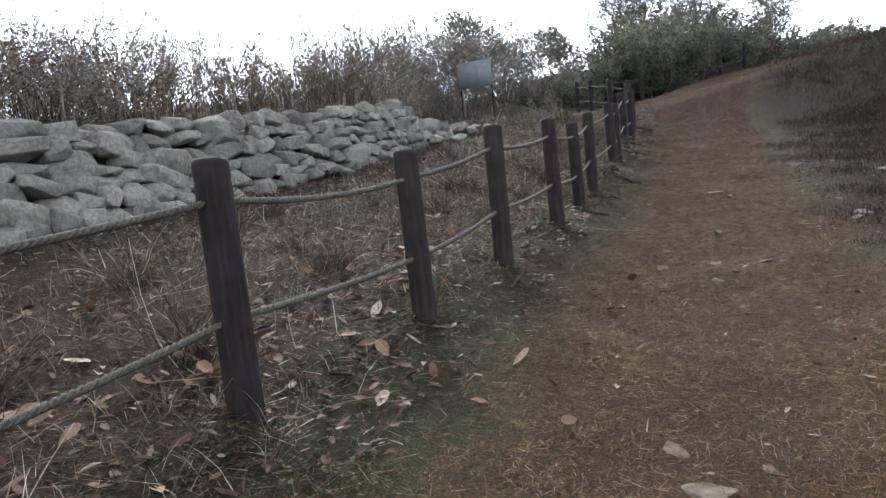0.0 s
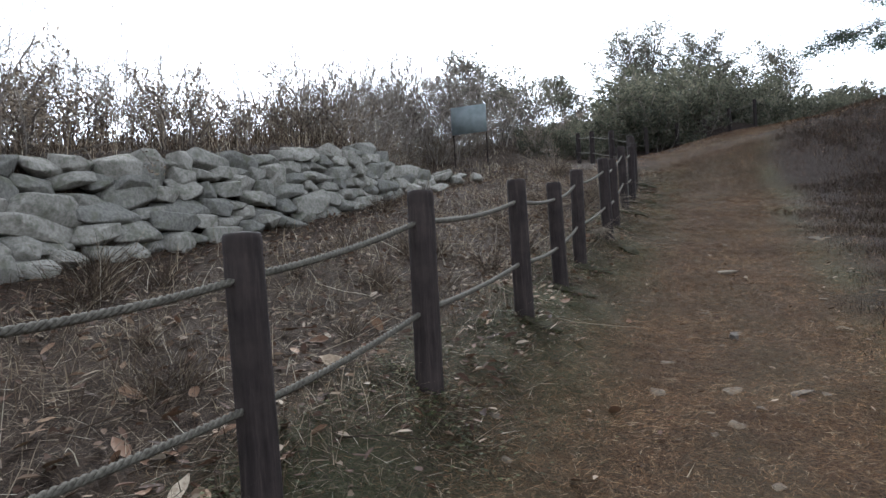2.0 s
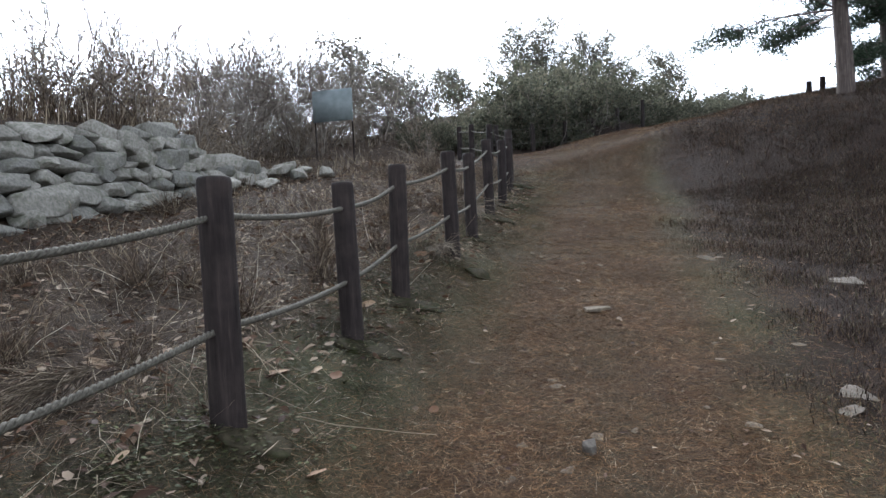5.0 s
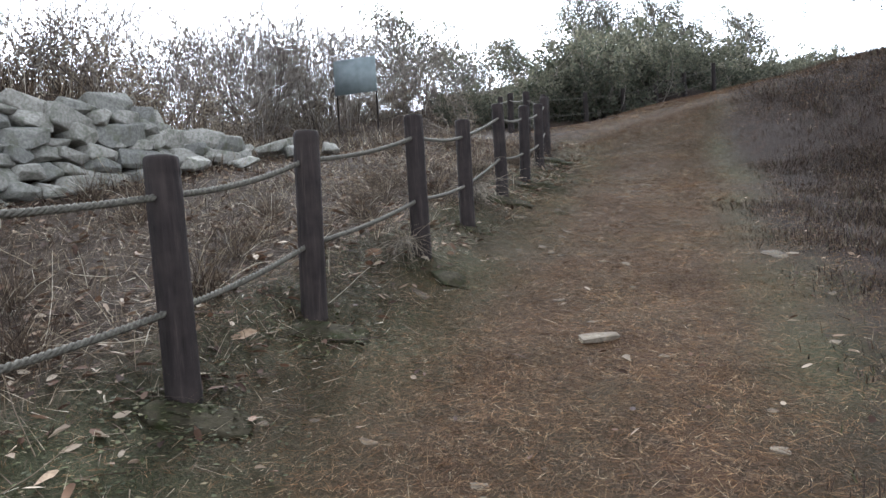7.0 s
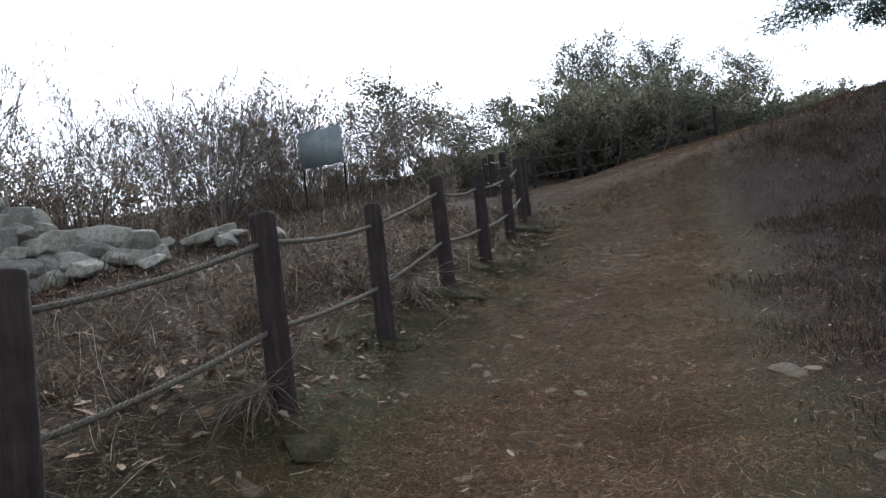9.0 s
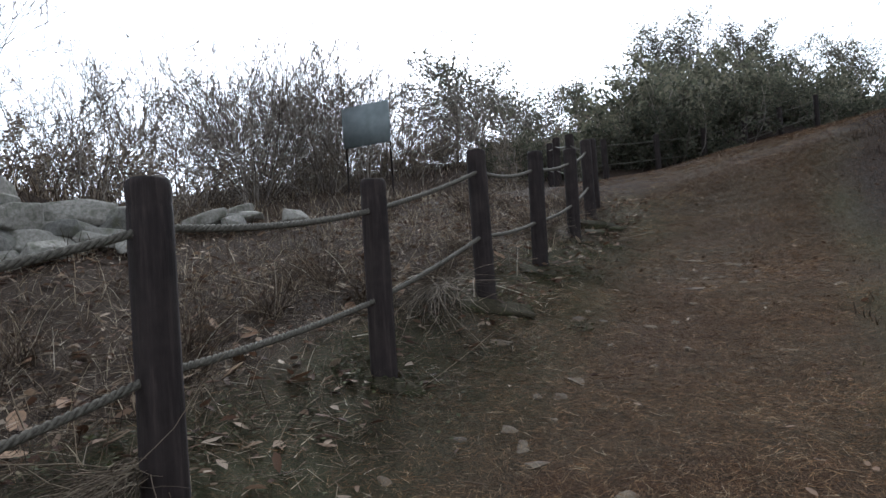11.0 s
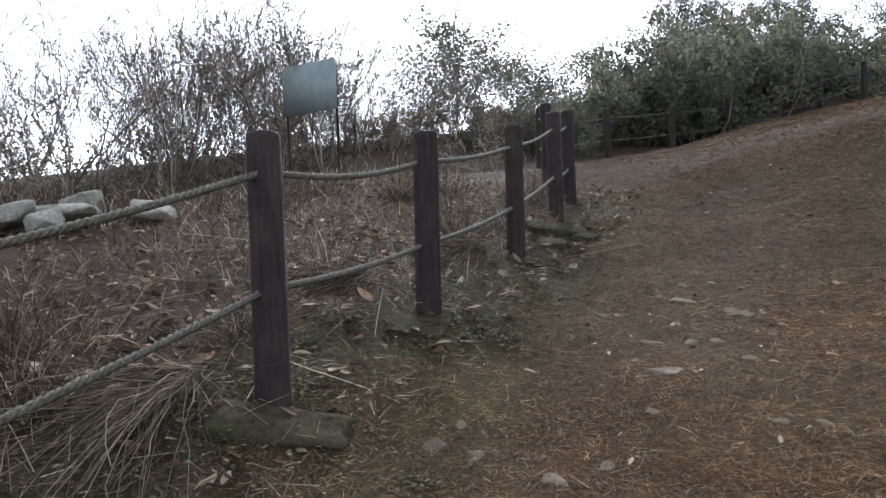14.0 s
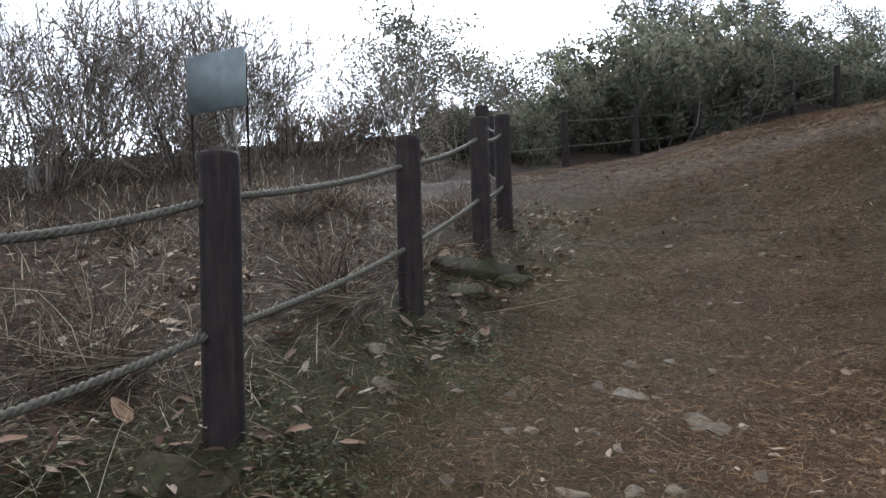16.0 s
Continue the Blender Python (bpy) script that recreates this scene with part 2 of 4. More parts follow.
def height(x, y):
    """The ground: the hillside with the low verge in which the posts stand."""
    s, n = along(x, y)
    off = n - np.interp(s, VERGE_S, VERGE_N)
    lift = np.interp(s, VERGE_S, VERGE_Z) * smooth(-4, -2, s) * (1 - smooth(19.2, 21, s))
    p, q = 0.84 * (s - 24.8) + 0.54 * (n + 2.8), -0.54 * (s - 24.8) + 0.84 * (n + 2.8)
    rise = np.interp(p, BROW_P, BROW_Z) * smooth(-3, 0, p) * (1 - smooth(12.5, 16, p))
    rise = rise * np.exp(-(q / np.where(q > 0, 1.0, 5.0)) ** 2)
    return slope(x, y) + lift * np.exp(-(off / np.where(off < 0, 0.9, 0.5)) ** 2) + rise


def at_ground(x, y, lift=0.0):
    return Vector((x, y, float(height(x, y)) + lift))


# ---- making meshes ----


def mesh_object(name, verts, faces, mat, parent=None, label="", flat=False):
    me = bpy.data.meshes.new(name)
    verts, faces = np.asarray(verts, np.float32), np.asarray(faces, np.int32)
    k = faces.shape[1]
    me.vertices.add(len(verts))
    me.vertices.foreach_set("co", verts.ravel())
    me.loops.add(faces.size)
    me.loops.foreach_set("vertex_index", faces.ravel())
    me.polygons.add(len(faces))
    me.polygons.foreach_set("loop_start", np.arange(len(faces), dtype=np.int32) * k)
    me.polygons.foreach_set("use_smooth", np.full(len(faces), not flat))
    me.update(calc_edges=True)
    me.materials.append(mat)
    ob = new(name, me)
    if parent:
        ob.parent = parent
    if label:
        ob["label"] = label
    return ob


def part(name, bm, mat, parent, label=""):
    me = bpy.data.meshes.new(name)
    bm.to_mesh(me)
    bm.free()
    for p in me.polygons:
        p.use_smooth = True
    me.materials.append(mat)
    ob = new(name, me)
    ob.parent = parent
    if label:
        ob["label"] = label
    return ob


def share(name, source, m, parent=None):
    ob = new(name, source.data)
    ob.parent, ob.matrix_basis = parent, m
    return ob


def empty(name, m, label, category, group="", kind=""):
    e = new(name)
    e.empty_display_size = 0.1
    e.matrix_basis = m
    return tagged(e, label, category, group, kind)


class Heap:
    """Gathers quads of many small pieces."""

    def __init__(self):
        self.v, self.f, self.n = [], [], 0

    def add(self, v, f):
        self.v.append(np.asarray(v, float).reshape(-1, 3))
        self.f.append(np.asarray(f, int).reshape(-1, 4) + self.n)
        self.n += len(self.v[-1])

    def tube(self, points, radii, sides=4):
        p = np.asarray(points, float)
        t = np.gradient(p, axis=0)
        t /= np.linalg.norm(t, axis=1)[:, None] + 1e-9
        ref = np.array((0.31, 0.17, 0.93)) if abs(t[0][2]) < 0.9 else np.array((0.9, 0.3, 0.1))
        a = np.cross(t, ref)
        a /= np.linalg.norm(a, axis=1)[:, None] + 1e-9
        b = np.cross(t, a)
        ang = np.arange(sides) * 2 * math.pi / sides
        ring = p[:, None] + np.asarray(radii, float)[:, None, None] * (a[:, None] * np.cos(ang)[None, :, None] + b[:, None] * np.sin(ang)[None, :, None])
        i = np.arange(len(p) - 1)[:, None] * sides
        j = np.arange(sides)[None]
        k = (j + 1) % sides
        self.add(ring.reshape(-1, 3), np.stack([i + j, i + k, i + sides + k, i + sides + j], -1).reshape(-1, 4))

    def leaves(self, centres, length, width, r, flat=0.0, droop=0.25):
        """Two-part folded leaves at many places at once."""
        c = np.asarray(centres, float)
        m = len(c)
        d = r.normal(size=(m, 3))
        d[:, 2] *= 1 - flat
        d /= np.linalg.norm(d, axis=1)[:, None]
        up = r.normal(size=(m, 3)) * (1 - flat * 0.75) + np.array((0, 0, 3 * flat))
        w = np.cross(d, up)
        w /= np.linalg.norm(w, axis=1)[:, None] + 1e-9
        nrm = np.cross(w, d)
        L = (length * r.uniform(0.6, 1.3, m))[:, None]
        B = (width * r.uniform(0.6, 1.3, m))[:, None]
        v = np.stack([c, c + d * L * 0.4 + w * B * 0.5 + nrm * L * droop * 0.4, c + d * L, c + d * L * 0.45 - w * B * 0.5 + nrm * L * droop * r.uniform(-0.4, 0.8, (m, 1))], 1)
        self.add(v.reshape(-1, 3), np.arange(m * 4).reshape(-1, 4))

    def ovals(self, centres, length, width, r):
        """Oval leaves lying about, each of two halves folded along the midrib."""
        c = np.asarray(centres, float)
        m = len(c)
        w = r.uniform(0, 2 * math.pi, m)
        d = np.stack([np.cos(w), np.sin(w), r.normal(0, 0.22, m)], 1)
        q = np.stack([-np.sin(w), np.cos(w), r.normal(0, 0.35, m)], 1)
        up = np.array((0, 0, 1.0))
        L = (length * r.uniform(0.5, 1.35, m))[:, None]
        B = (width * r.uniform(0.6, 1.3, m))[:, None]
        fold = r.uniform(0.0, 0.5, (m, 1)) * B
        curl = r.uniform(-0.1, 0.25, (m, 1)) * L
        tip = c + d * L + up * curl
        rows = [c, c + d * L * 0.25 + q * B * 0.42 + up * fold * 0.8, c + d * L * 0.68 + q * B * 0.46 + up * (fold + curl * 0.3), tip]
        rows += [c, tip, c + d * L * 0.62 - q * B * 0.5 + up * (fold + curl * 0.3), c + d * L * 0.22 - q * B * 0.4 + up * fold * 0.8]
        v = np.stack(rows, 1)
        i = np.arange(m)[:, None] * 6
        # the two halves share base and tip
        v6 = np.stack([v[:, 0], v[:, 1], v[:, 2], v[:, 3], v[:, 6], v[:, 7]], 1)
        f = np.concatenate([np.concatenate([i, i + 1, i + 2, i + 3], 1), np.concatenate([i, i + 3, i + 4, i + 5], 1)])
        self.add(v6.reshape(-1, 3), f)

    def make(self, name, mat, parent=None, label="", flat=False):
        return mesh_object(name, np.concatenate(self.v), np.concatenate(self.f), mat, parent, label, flat)


# ---- ground ----


def axis(lo, hi, step, far):
    inner = np.arange(lo, hi + step / 2, step)
    steps = step * 1.22 ** np.arange(1, 60)
    out = np.cumsum(steps)
    out = out[out < far]
    return np.concatenate([(lo - out)[::-1], inner, hi + out])


def path_mask(x, y):
    s, n = along(x, y)
    wob = 0.18 * np.sin(1.3 * s) + 0.12 * np.sin(3.1 * s + 1)
    turn = 0.09 * np.maximum(s - 17, 0) ** 1.5
    left = 0.75 + wob + turn * 0.6 - 0.75 * smooth(18, 20, s)
    right = 3.35 + 0.5 * wob + np.where(s > 21.5, (s - 21.5) * 1.6, 0)
    return smooth(left - 0.5, left + 0.5, n) * (1 - smooth(right - 0.5, right + 0.4, n)) * (1 - smooth(25, 26.5, s - 0.25 * np.clip(n, 0, 8)))


def build_ground():
    xs, ys = axis(-9, 17, 0.13, 600), axis(-3, 33, 0.13, 900)
    X, Y = np.meshgrid(xs, ys)
    x, y = X.ravel(), Y.ravel()
    nx, ny = len(xs), len(ys)
    i = (np.arange(ny - 1)[:, None] * nx + np.arange(nx - 1)[None]).ravel()
    ob = mesh_object("ground", np.stack([x, y, height(x, y)], 1), np.stack([i, i + 1, i + nx + 1, i + nx], 1), GROUND)
    s, n = along(x, y)
    p = path_mask(x, y)
    edge = 0.5 + 0.5 * np.sin(2.3 * s + 1.1 * n) * np.sin(1.7 * n - 0.9 * s)
    moss = smooth(-0.5, 0.2, n) * (1 - smooth(0.8, 1.7, n)) * (0.25 + 0.6 * edge) * (1 - smooth(19, 21, s))
    moss += smooth(2.8, 3.5, n) * (1 - smooth(3.9, 4.6, n)) * (0.15 + 0.65 * edge) * (1 - smooth(19, 22, s))
    heath = smooth(3.2, 4.1, n + 0.2 * np.sin(1.1 * s)) * (1 - p) + smooth(24, 27, s - 0.25 * np.clip(n, 0, 8)) * smooth(-2, 0, n)
    for name, value in (("path", p), ("moss", np.clip(moss, 0, 0.8)), ("heath", np.clip(heath, 0, 1))):
        at = ob.data.attributes.new(name, "FLOAT", "POINT")
        at.data.foreach_set("value", value.astype(np.float32))
    return tagged(ob, "brown hillside ground strewn with pine needles and dry litter", "ground", kind="structure")


build_ground()

# ---- rope fence ----
LOW, HIGH, TOP, RAD = 0.45, 1.01, 1.2, 0.086


def post_mesh(parent, seed):
    """A round log with a chamfered, slightly domed top and shallow checks."""
    r = random.Random(seed)
    h = Heap()
    sides, zs = 20, [-0.3, 0.0, 0.2, 0.45, 0.7, 0.95, 1.08, 1.1, 1.115, 1.17, 1.19, 1.2]
    rad = [1.02, 1.03, 1.01, 1, 0.99, 1, 0.99, 0.955, 0.985, 0.985, 0.95, 0.86]
    v, f = [], []
    checks = [r.randrange(sides) for _ in range(3)]
    for k, (z, q) in enumerate(zip(zs, rad)):
        for a in range(sides):
            w = 2 * math.pi * a / sides
            d = RAD * q * (1 + 0.015 * math.sin(3 * w + seed) + r.uniform(-0.008, 0.008) - (0.06 if a in checks else 0))
            v.append((d * math.cos(w), d * math.sin(w), z))
    for k in range(len(zs) - 1):
        for a in range(sides):
            b = (a + 1) % sides
            f.append((k * sides + a, k * sides + b, (k + 1) * sides + b, (k + 1) * sides + a))
    c = len(v)
    v.append((0, 0, 1.207))
    top = (len(zs) - 1) * sides
    for a in range(0, sides, 2):
        f.append((top + a, top + (a + 1) % sides, top + (a + 2) % sides, c))
    return mesh_object("post", v, f, POST, parent)


def rope_span(a, b, sag, parent, fine=True):
    """A twisted three-strand rope that hangs between two posts."""
    a, b = np.array(a), np.array(b)
    length = np.linalg.norm(b - a)
    h = Heap()
    if fine:
        k = int(length / 0.0095)
        t = np.linspace(0, 1, k)
        mid = a + (b - a) * t[:, None] - np.array((0, 0, 1)) * (4 * sag * t * (1 - t))[:, None]
        side = np.array((b[1] - a[1], a[0] - b[0], 0))
        side /= np.linalg.norm(side)
        up = np.array((0, 0, 1.0))
        for q in range(3):
            w = 2 * math.pi * (t * length / 0.1 + q / 3)
            h.tube(mid + 0.0095 * (np.cos(w)[:, None] * side + np.sin(w)[:, None] * up), np.full(k, 0.0098), 5)
    else:
        t = np.linspace(0, 1, 9)
        mid = a + (b - a) * t[:, None] - np.array((0, 0, 1)) * (4 * sag * t * (1 - t))[:, None]
        h.tube(mid, np.full(9, 0.014), 6)
    return h.make("rope", ROPE, parent)


def build_fence(label, spots, variants, fine=True, seed=1, first=None):
    """Log posts at their spots, each with a base height, and two ropes from post to post."""
    r = random.Random(seed)
    fence = empty("rope_fence", Matrix.Identity(4), label, "fence")
    feet = [] if first is None else [np.array(first)]
    for x, y, z in spots:
        lean = pose(x, y, z, r.uniform(-1.2, 1.2), r.uniform(-1.2, 1.2), r.uniform(0, 360))
        share("post", r.choice(variants), lean, fence)
        feet.append(np.array((x, y, z)))
    for a, b in zip(feet, feet[1:]):
        for lift in (LOW, HIGH):
            z = np.array((0, 0, lift))
            rope_span(a + z, b + z, r.uniform(0.015, 0.04) if lift == LOW else r.uniform(0.02, 0.06), fence, fine)
    return feet


kit = empty("post_kit", Matrix.Identity(4), "", "")
variants = [post_mesh(kit, k) for k in range(4)]
build_fence("dark brown log posts with two sagging grey twisted ropes", POSTS, variants)
build_fence("dark log rope fence turning along the hedge behind the bend", FAR, variants, False, 4, first=POSTS[-1])
CREST = [(16.68, 23.78, 5.26), (16.60, 23.08, 5.23), (19.2, 24.0, 5.3)]
build_fence("old wooden posts with a rope on the crest", CREST, variants, False, 9)
for o in variants:
    bpy.data.objects.remove(o)
bpy.data.objects.remove(kit)

# ---- stones ----


def rock_mesh(seed, boxy, points=22):
    """A broken, angular stone about one metre across: the hull of a jittered block, with its edges worn off."""
    r = random.Random(seed)
    bm = bmesh.new()
    for k in range(points):
        p = Vector((r.uniform(-1, 1), r.uniform(-1, 1), r.uniform(-1, 1)))
        q = max(abs(p.x), abs(p.y), abs(p.z)) if boxy else p.length
        bm.verts.new(p / q * 0.5 * r.uniform(0.86, 1.06))
    bmesh.ops.convex_hull(bm, input=bm.verts[:])
    loose = [v for v in bm.verts if not v.link_faces]
    bmesh.ops.delete(bm, geom=loose, context="VERTS")
    bmesh.ops.dissolve_limit(bm, angle_limit=radians(14), verts=bm.verts[:], edges=bm.edges[:])
    bmesh.ops.bevel(bm, geom=bm.edges[:], offset=0.035, segments=1, affect="EDGES", clamp_overlap=True)
    bmesh.ops.triangulate(bm, faces=bm.faces[:])
    me = bpy.data.meshes.new("stone")
    bm.to_mesh(me)
    bm.free()
    return me


def with_material(me, mat):
    m = me.copy()
    m.materials.append(mat)
    return m


ROCKS = [rock_mesh(k, True, 13) for k in range(9)]
BLOCKS = [rock_mesh(20 + k, True) for k in range(12)]
path_rocks = [with_material(m, PATHSTONE) for m in ROCKS]
wall_rocks = [with_material(m, WALLSTONE) for m in BLOCKS]


def stone(x, y, size, label, meshes=path_rocks, wide=1.0, sink=0.25, group="stones on the path", spin=None, thick=None, r=random.Random(3)):
    ob = new("stone", r.choice(meshes))
    ob.location = at_ground(x, y, size * 0.36 * (0.5 - sink) - 0.006)
    tip = 0.2 if spin is None else 0.05
    gx, gy = (float(height(x + 0.15, y) - height(x - 0.15, y)) / 0.3, float(height(x, y + 0.15) - height(x, y - 0.15)) / 0.3)
    lie = Vector((0, 0, 1)).rotation_difference(Vector((-gx, -gy, 1)).normalized())
    own = Euler((r.uniform(-tip, tip), r.uniform(-tip, tip), r.uniform(0, 6.3) if spin is None else spin)).to_quaternion()
    ob.rotation_euler = (lie @ own).to_euler()
    ob.scale = (size * wide, size, size * (thick or r.uniform(0.28, 0.45)))
    return tagged(ob, label, "stone", group)


STONES = [(2.67, 6.77, 0.15), (3.02, 6.62, 0.17), (3.16, 6.56, 0.1), (2.09, 6.82, 0.14), (2.4, 6.16, 0.13), (1.54, 6.28, 0.09), (3.29, 8.93, 0.1), (2.41, 7.36, 0.15), (3.26, 8.14, 0.12),
          (3.56, 8.21, 0.09), (1.0, 3.37, 0.17), (1.02, 3.02, 0.2), (3.04, 11.41, 0.17), (2.82, 9.42, 0.1), (2.55, 9.67, 0.1), (3.32, 9.08, 0.09), (3.61, 9.14, 0.06), (4.3, 9.55, 0.08),
          (4.5, 13.0, 0.12), (4.19, 11.6, 0.11), (4.45, 11.44, 0.09), (4.89, 11.79, 0.1), (5.23, 12.31, 0.07), (6.47, 12.47, 0.2), (6.29, 11.29, 0.1), (4.91, 10.3, 0.06), (5.66, 10.36, 0.11)]
UPPER_STONES = [(6.69, 18.12, 0.1), (6.67, 17.79, 0.2), (6.79, 17.73, 0.08), (6.92, 17.42, 0.16), (7.01, 17.33, 0.13), (6.09, 17.31, 0.12), (6.29, 17.31, 0.07), (5.73, 17.08, 0.07), (6.46, 17.19, 0.1),
                (6.25, 16.83, 0.14), (5.71, 16.8, 0.12), (5.4, 17.38, 0.07), (5.34, 17.51, 0.15), (5.58, 18.29, 0.08), (7.15, 18.03, 0.1), (6.65, 19.83, 0.07), (6.07, 17.81, 0.08),
                (4.97, 15.42, 0.14), (5.56, 15.19, 0.13), (4.85, 14.04, 0.14), (4.72, 13.74, 0.13), (4.43, 13.18, 0.15), (4.4, 13.35, 0.11), (6.27, 14.04, 0.1), (4.12, 13.26, 0.12), (6.24, 13.79, 0.09), (7.85, 15.13, 0.14),
                (6.76, 16.51, 0.1), (6.58, 15.85, 0.09), (4.34, 14.59, 0.12), (5.43, 9.29, 0.13), (0.88, 6.04, 0.1), (6.24, 11.67, 0.08), (5.73, 18.24, 0.08), (6.62, 12.45, 0.11), (7.11, 17.33, 0.09), (2.84, 8.11, 0.08), (2.71, 7.77, 0.1), (5.68, 9.17, 0.07)]
earth_rocks = [with_material(m, EARTHSTONE) for m in ROCKS]
stone(3.18, 7.98, 0.12, "angular stone standing on edge in the path", earth_rocks, 0.8, 0.2, thick=1.1)
stone(1.32, 4.26, 0.34, "broken crust of pale stone flush with the path", wide=1.25, sink=0.72, thick=0.2, spin=0.7)
stone(4.25, 10.67, 0.2, "thin pale slab lying flat on the path", wide=1.8, sink=0.45)
for x, y, size in ((6.55, 16.96, 0.24), (6.18, 16.35, 0.2)):
    stone(x, y, size, "dark earthy rock breaking through the path", earth_rocks, 1.3, 0.95, thick=0.42)
for x, y, size in STONES + UPPER_STONES:
    stone(x, y, size, "flat pale stone half buried in the path", wide=1.25, sink=0.66, thick=0.27)
for x, y, size in ((6.94, 9.95, 0.2), (7.11, 10.83, 0.28), (5.15, 8.36, 0.22), (4.91, 8.15, 0.13)):
    stone(x, y, size, "weathered stone lying at the foot of the heather bank", earth_rocks, wide=1.3, sink=0.5, thick=0.32, group="stones on the bank")
r = random.Random(8)
for k in range(80):
    s, n = r.uniform(-2, 19), r.gauss(2.4, 0.9)
    if n > 0.4:
        x, y = place(s, n)
        stone(x, y, r.uniform(0.03, 0.085), "small pale stone lying among pine needles", wide=r.uniform(1, 1.6), sink=0.45)
for k in range(16):
    x, y = place(r.uniform(12.5, 17.5), r.gauss(2.1, 0.5))
    stone(x, y, r.uniform(0.04, 0.11), "broken flat stone showing through the trodden path", wide=r.uniform(1, 1.7), sink=0.5)


def slab_mesh(seed, rounded=0.35):
    """A rough kerb block, its edges worn round and its faces pitted and uneven."""
    r = random.Random(seed)
    bm = bmesh.new()
    bmesh.ops.create_cube(bm, size=1)
    bmesh.ops.subdivide_edges(bm, edges=bm.edges[:], cuts=7, use_grid_fill=True)
    shift = Vector((r.uniform(0, 50), r.uniform(0, 50), r.uniform(0, 50)))
    for v in bm.verts:
        ball = v.co.normalized() * 0.55
        v.co = v.co.lerp(ball, rounded)
        v.co += Vector(noise.noise_vector(v.co * 2.1 + shift)) * 0.13 + Vector(noise.noise_vector(v.co * 6.5 + shift)) * 0.045
    me = bpy.data.meshes.new("stone")
    bm.to_mesh(me)
    bm.free()
    for p in me.polygons:
        p.use_smooth = True
    return me


mounds = [with_material(slab_mesh(80 + k, 0.5), MOSSSTONE) for k in range(3)]
slabs = [with_material(slab_mesh(60 + k), MOSSSTONE) for k in range(4)]
for k, size, wide, dx, dy, spin in ((4, 0.2, 1.8, 0.14, -0.12, 0.1), (5, 0.24, 2.1, 0.12, -0.16, 0.2), (6, 0.24, 2.3, 0.1, -0.18, 0.15), (8, 0.2, 1.6, 0.1, -0.15, 0.4),
                                    (9, 0.26, 2.6, 0.06, -0.15, 0.25), (10, 0.24, 1.6, -0.05, -0.3, 0.1), (11, 0.22, 1.8, 0.1, -0.15, 0.1)):
    x, y, z = POSTS[k]
    stone(x + dx, y + dy, size, "mossy kerb slab set at the foot of a fence post", slabs, wide, 0.72, "stones by the posts", spin, 0.5)
stone(3.34, 11.85, 0.27, "mossy angular rock beside a fence post", [with_material(m, MOSSSTONE) for m in ROCKS], 1.3, 0.45, "stones by the posts", 0.5, 0.45)
stone(5.22, 17.83, 0.13, "pale stone leaning on the verge by a post", path_rocks, 1.2, 0.2, "stones by the posts")
stone(5.75, 19.6, 0.3, "mossy slab lying below a fence post", slabs, 2.4, 0.5, "stones by the posts", 0.15, 0.55)
stone(6.05, 19.45, 0.22, "dark broken stone beside the slab", mounds, 1.4, 0.15, "stones by the posts", 0.9)
stone(5.7, 19.05, 0.24, "grey stone on the verge below the slab", mounds, 1.2, 0.2, "stones by the posts", 0.4)

# ---- dry stone wall ----


def build_wall():
    wall = empty("stone_wall", Matrix.Identity(4), "rough dry stone retaining wall of pale grey rubble", "wall", kind="structure")
    r = random.Random(11)
    done = 0
    for row in range(6):
        z, s = row * 0.2, -5.5
        while s < 13.2 - row * 0.25:
            w = r.uniform(0.26, 0.5) if r.random() < 0.7 else r.uniform(0.5, 0.85)
            hgt = r.uniform(0.15, 0.27) if w < 0.5 else r.uniform(0.22, 0.34)
            n = -4.1 - z * 0.42 + r.uniform(-0.06, 0.06)
            x, y = place(s + w / 2, n)
            bx, by = place(s + w / 2, -4.05)
            fade = 1 - float(smooth(9.5, 13.5, np.array(s)))
            if z < 1.2 * fade + 0.12:
                ob = new("stone", r.choice(wall_rocks))
                ob.parent = wall
                ob.location = (x, y, float(height(bx, by)) + z + 0.08 + r.uniform(-0.04, 0.04))
                ob.rotation_euler = (r.uniform(-0.15, 0.15), r.uniform(-0.2, 0.2), math.atan2(U[1], U[0]) + r.uniform(-0.25, 0.25))
                ob.scale = (w * 1.08, r.uniform(0.3, 0.5), hgt * 1.15)
                done += 1
            s += w * 0.93
    for k in range(14):
        s, n = r.uniform(11.5, 15.5), r.uniform(-4.6, -3.5)
        x, y = place(s, n)
        ob = new("stone", r.choice(wall_rocks))
        ob.parent = wall
        ob.location = at_ground(x, y, 0.08 + r.uniform(0, 0.15))
        ob.rotation_euler = (r.uniform(-0.3, 0.3), r.uniform(-0.3, 0.3), r.uniform(0, 6))
        ob.scale = (r.uniform(0.3, 0.6), r.uniform(0.25, 0.4), r.uniform(0.14, 0.26))


build_wall()

# ---- sign board ----


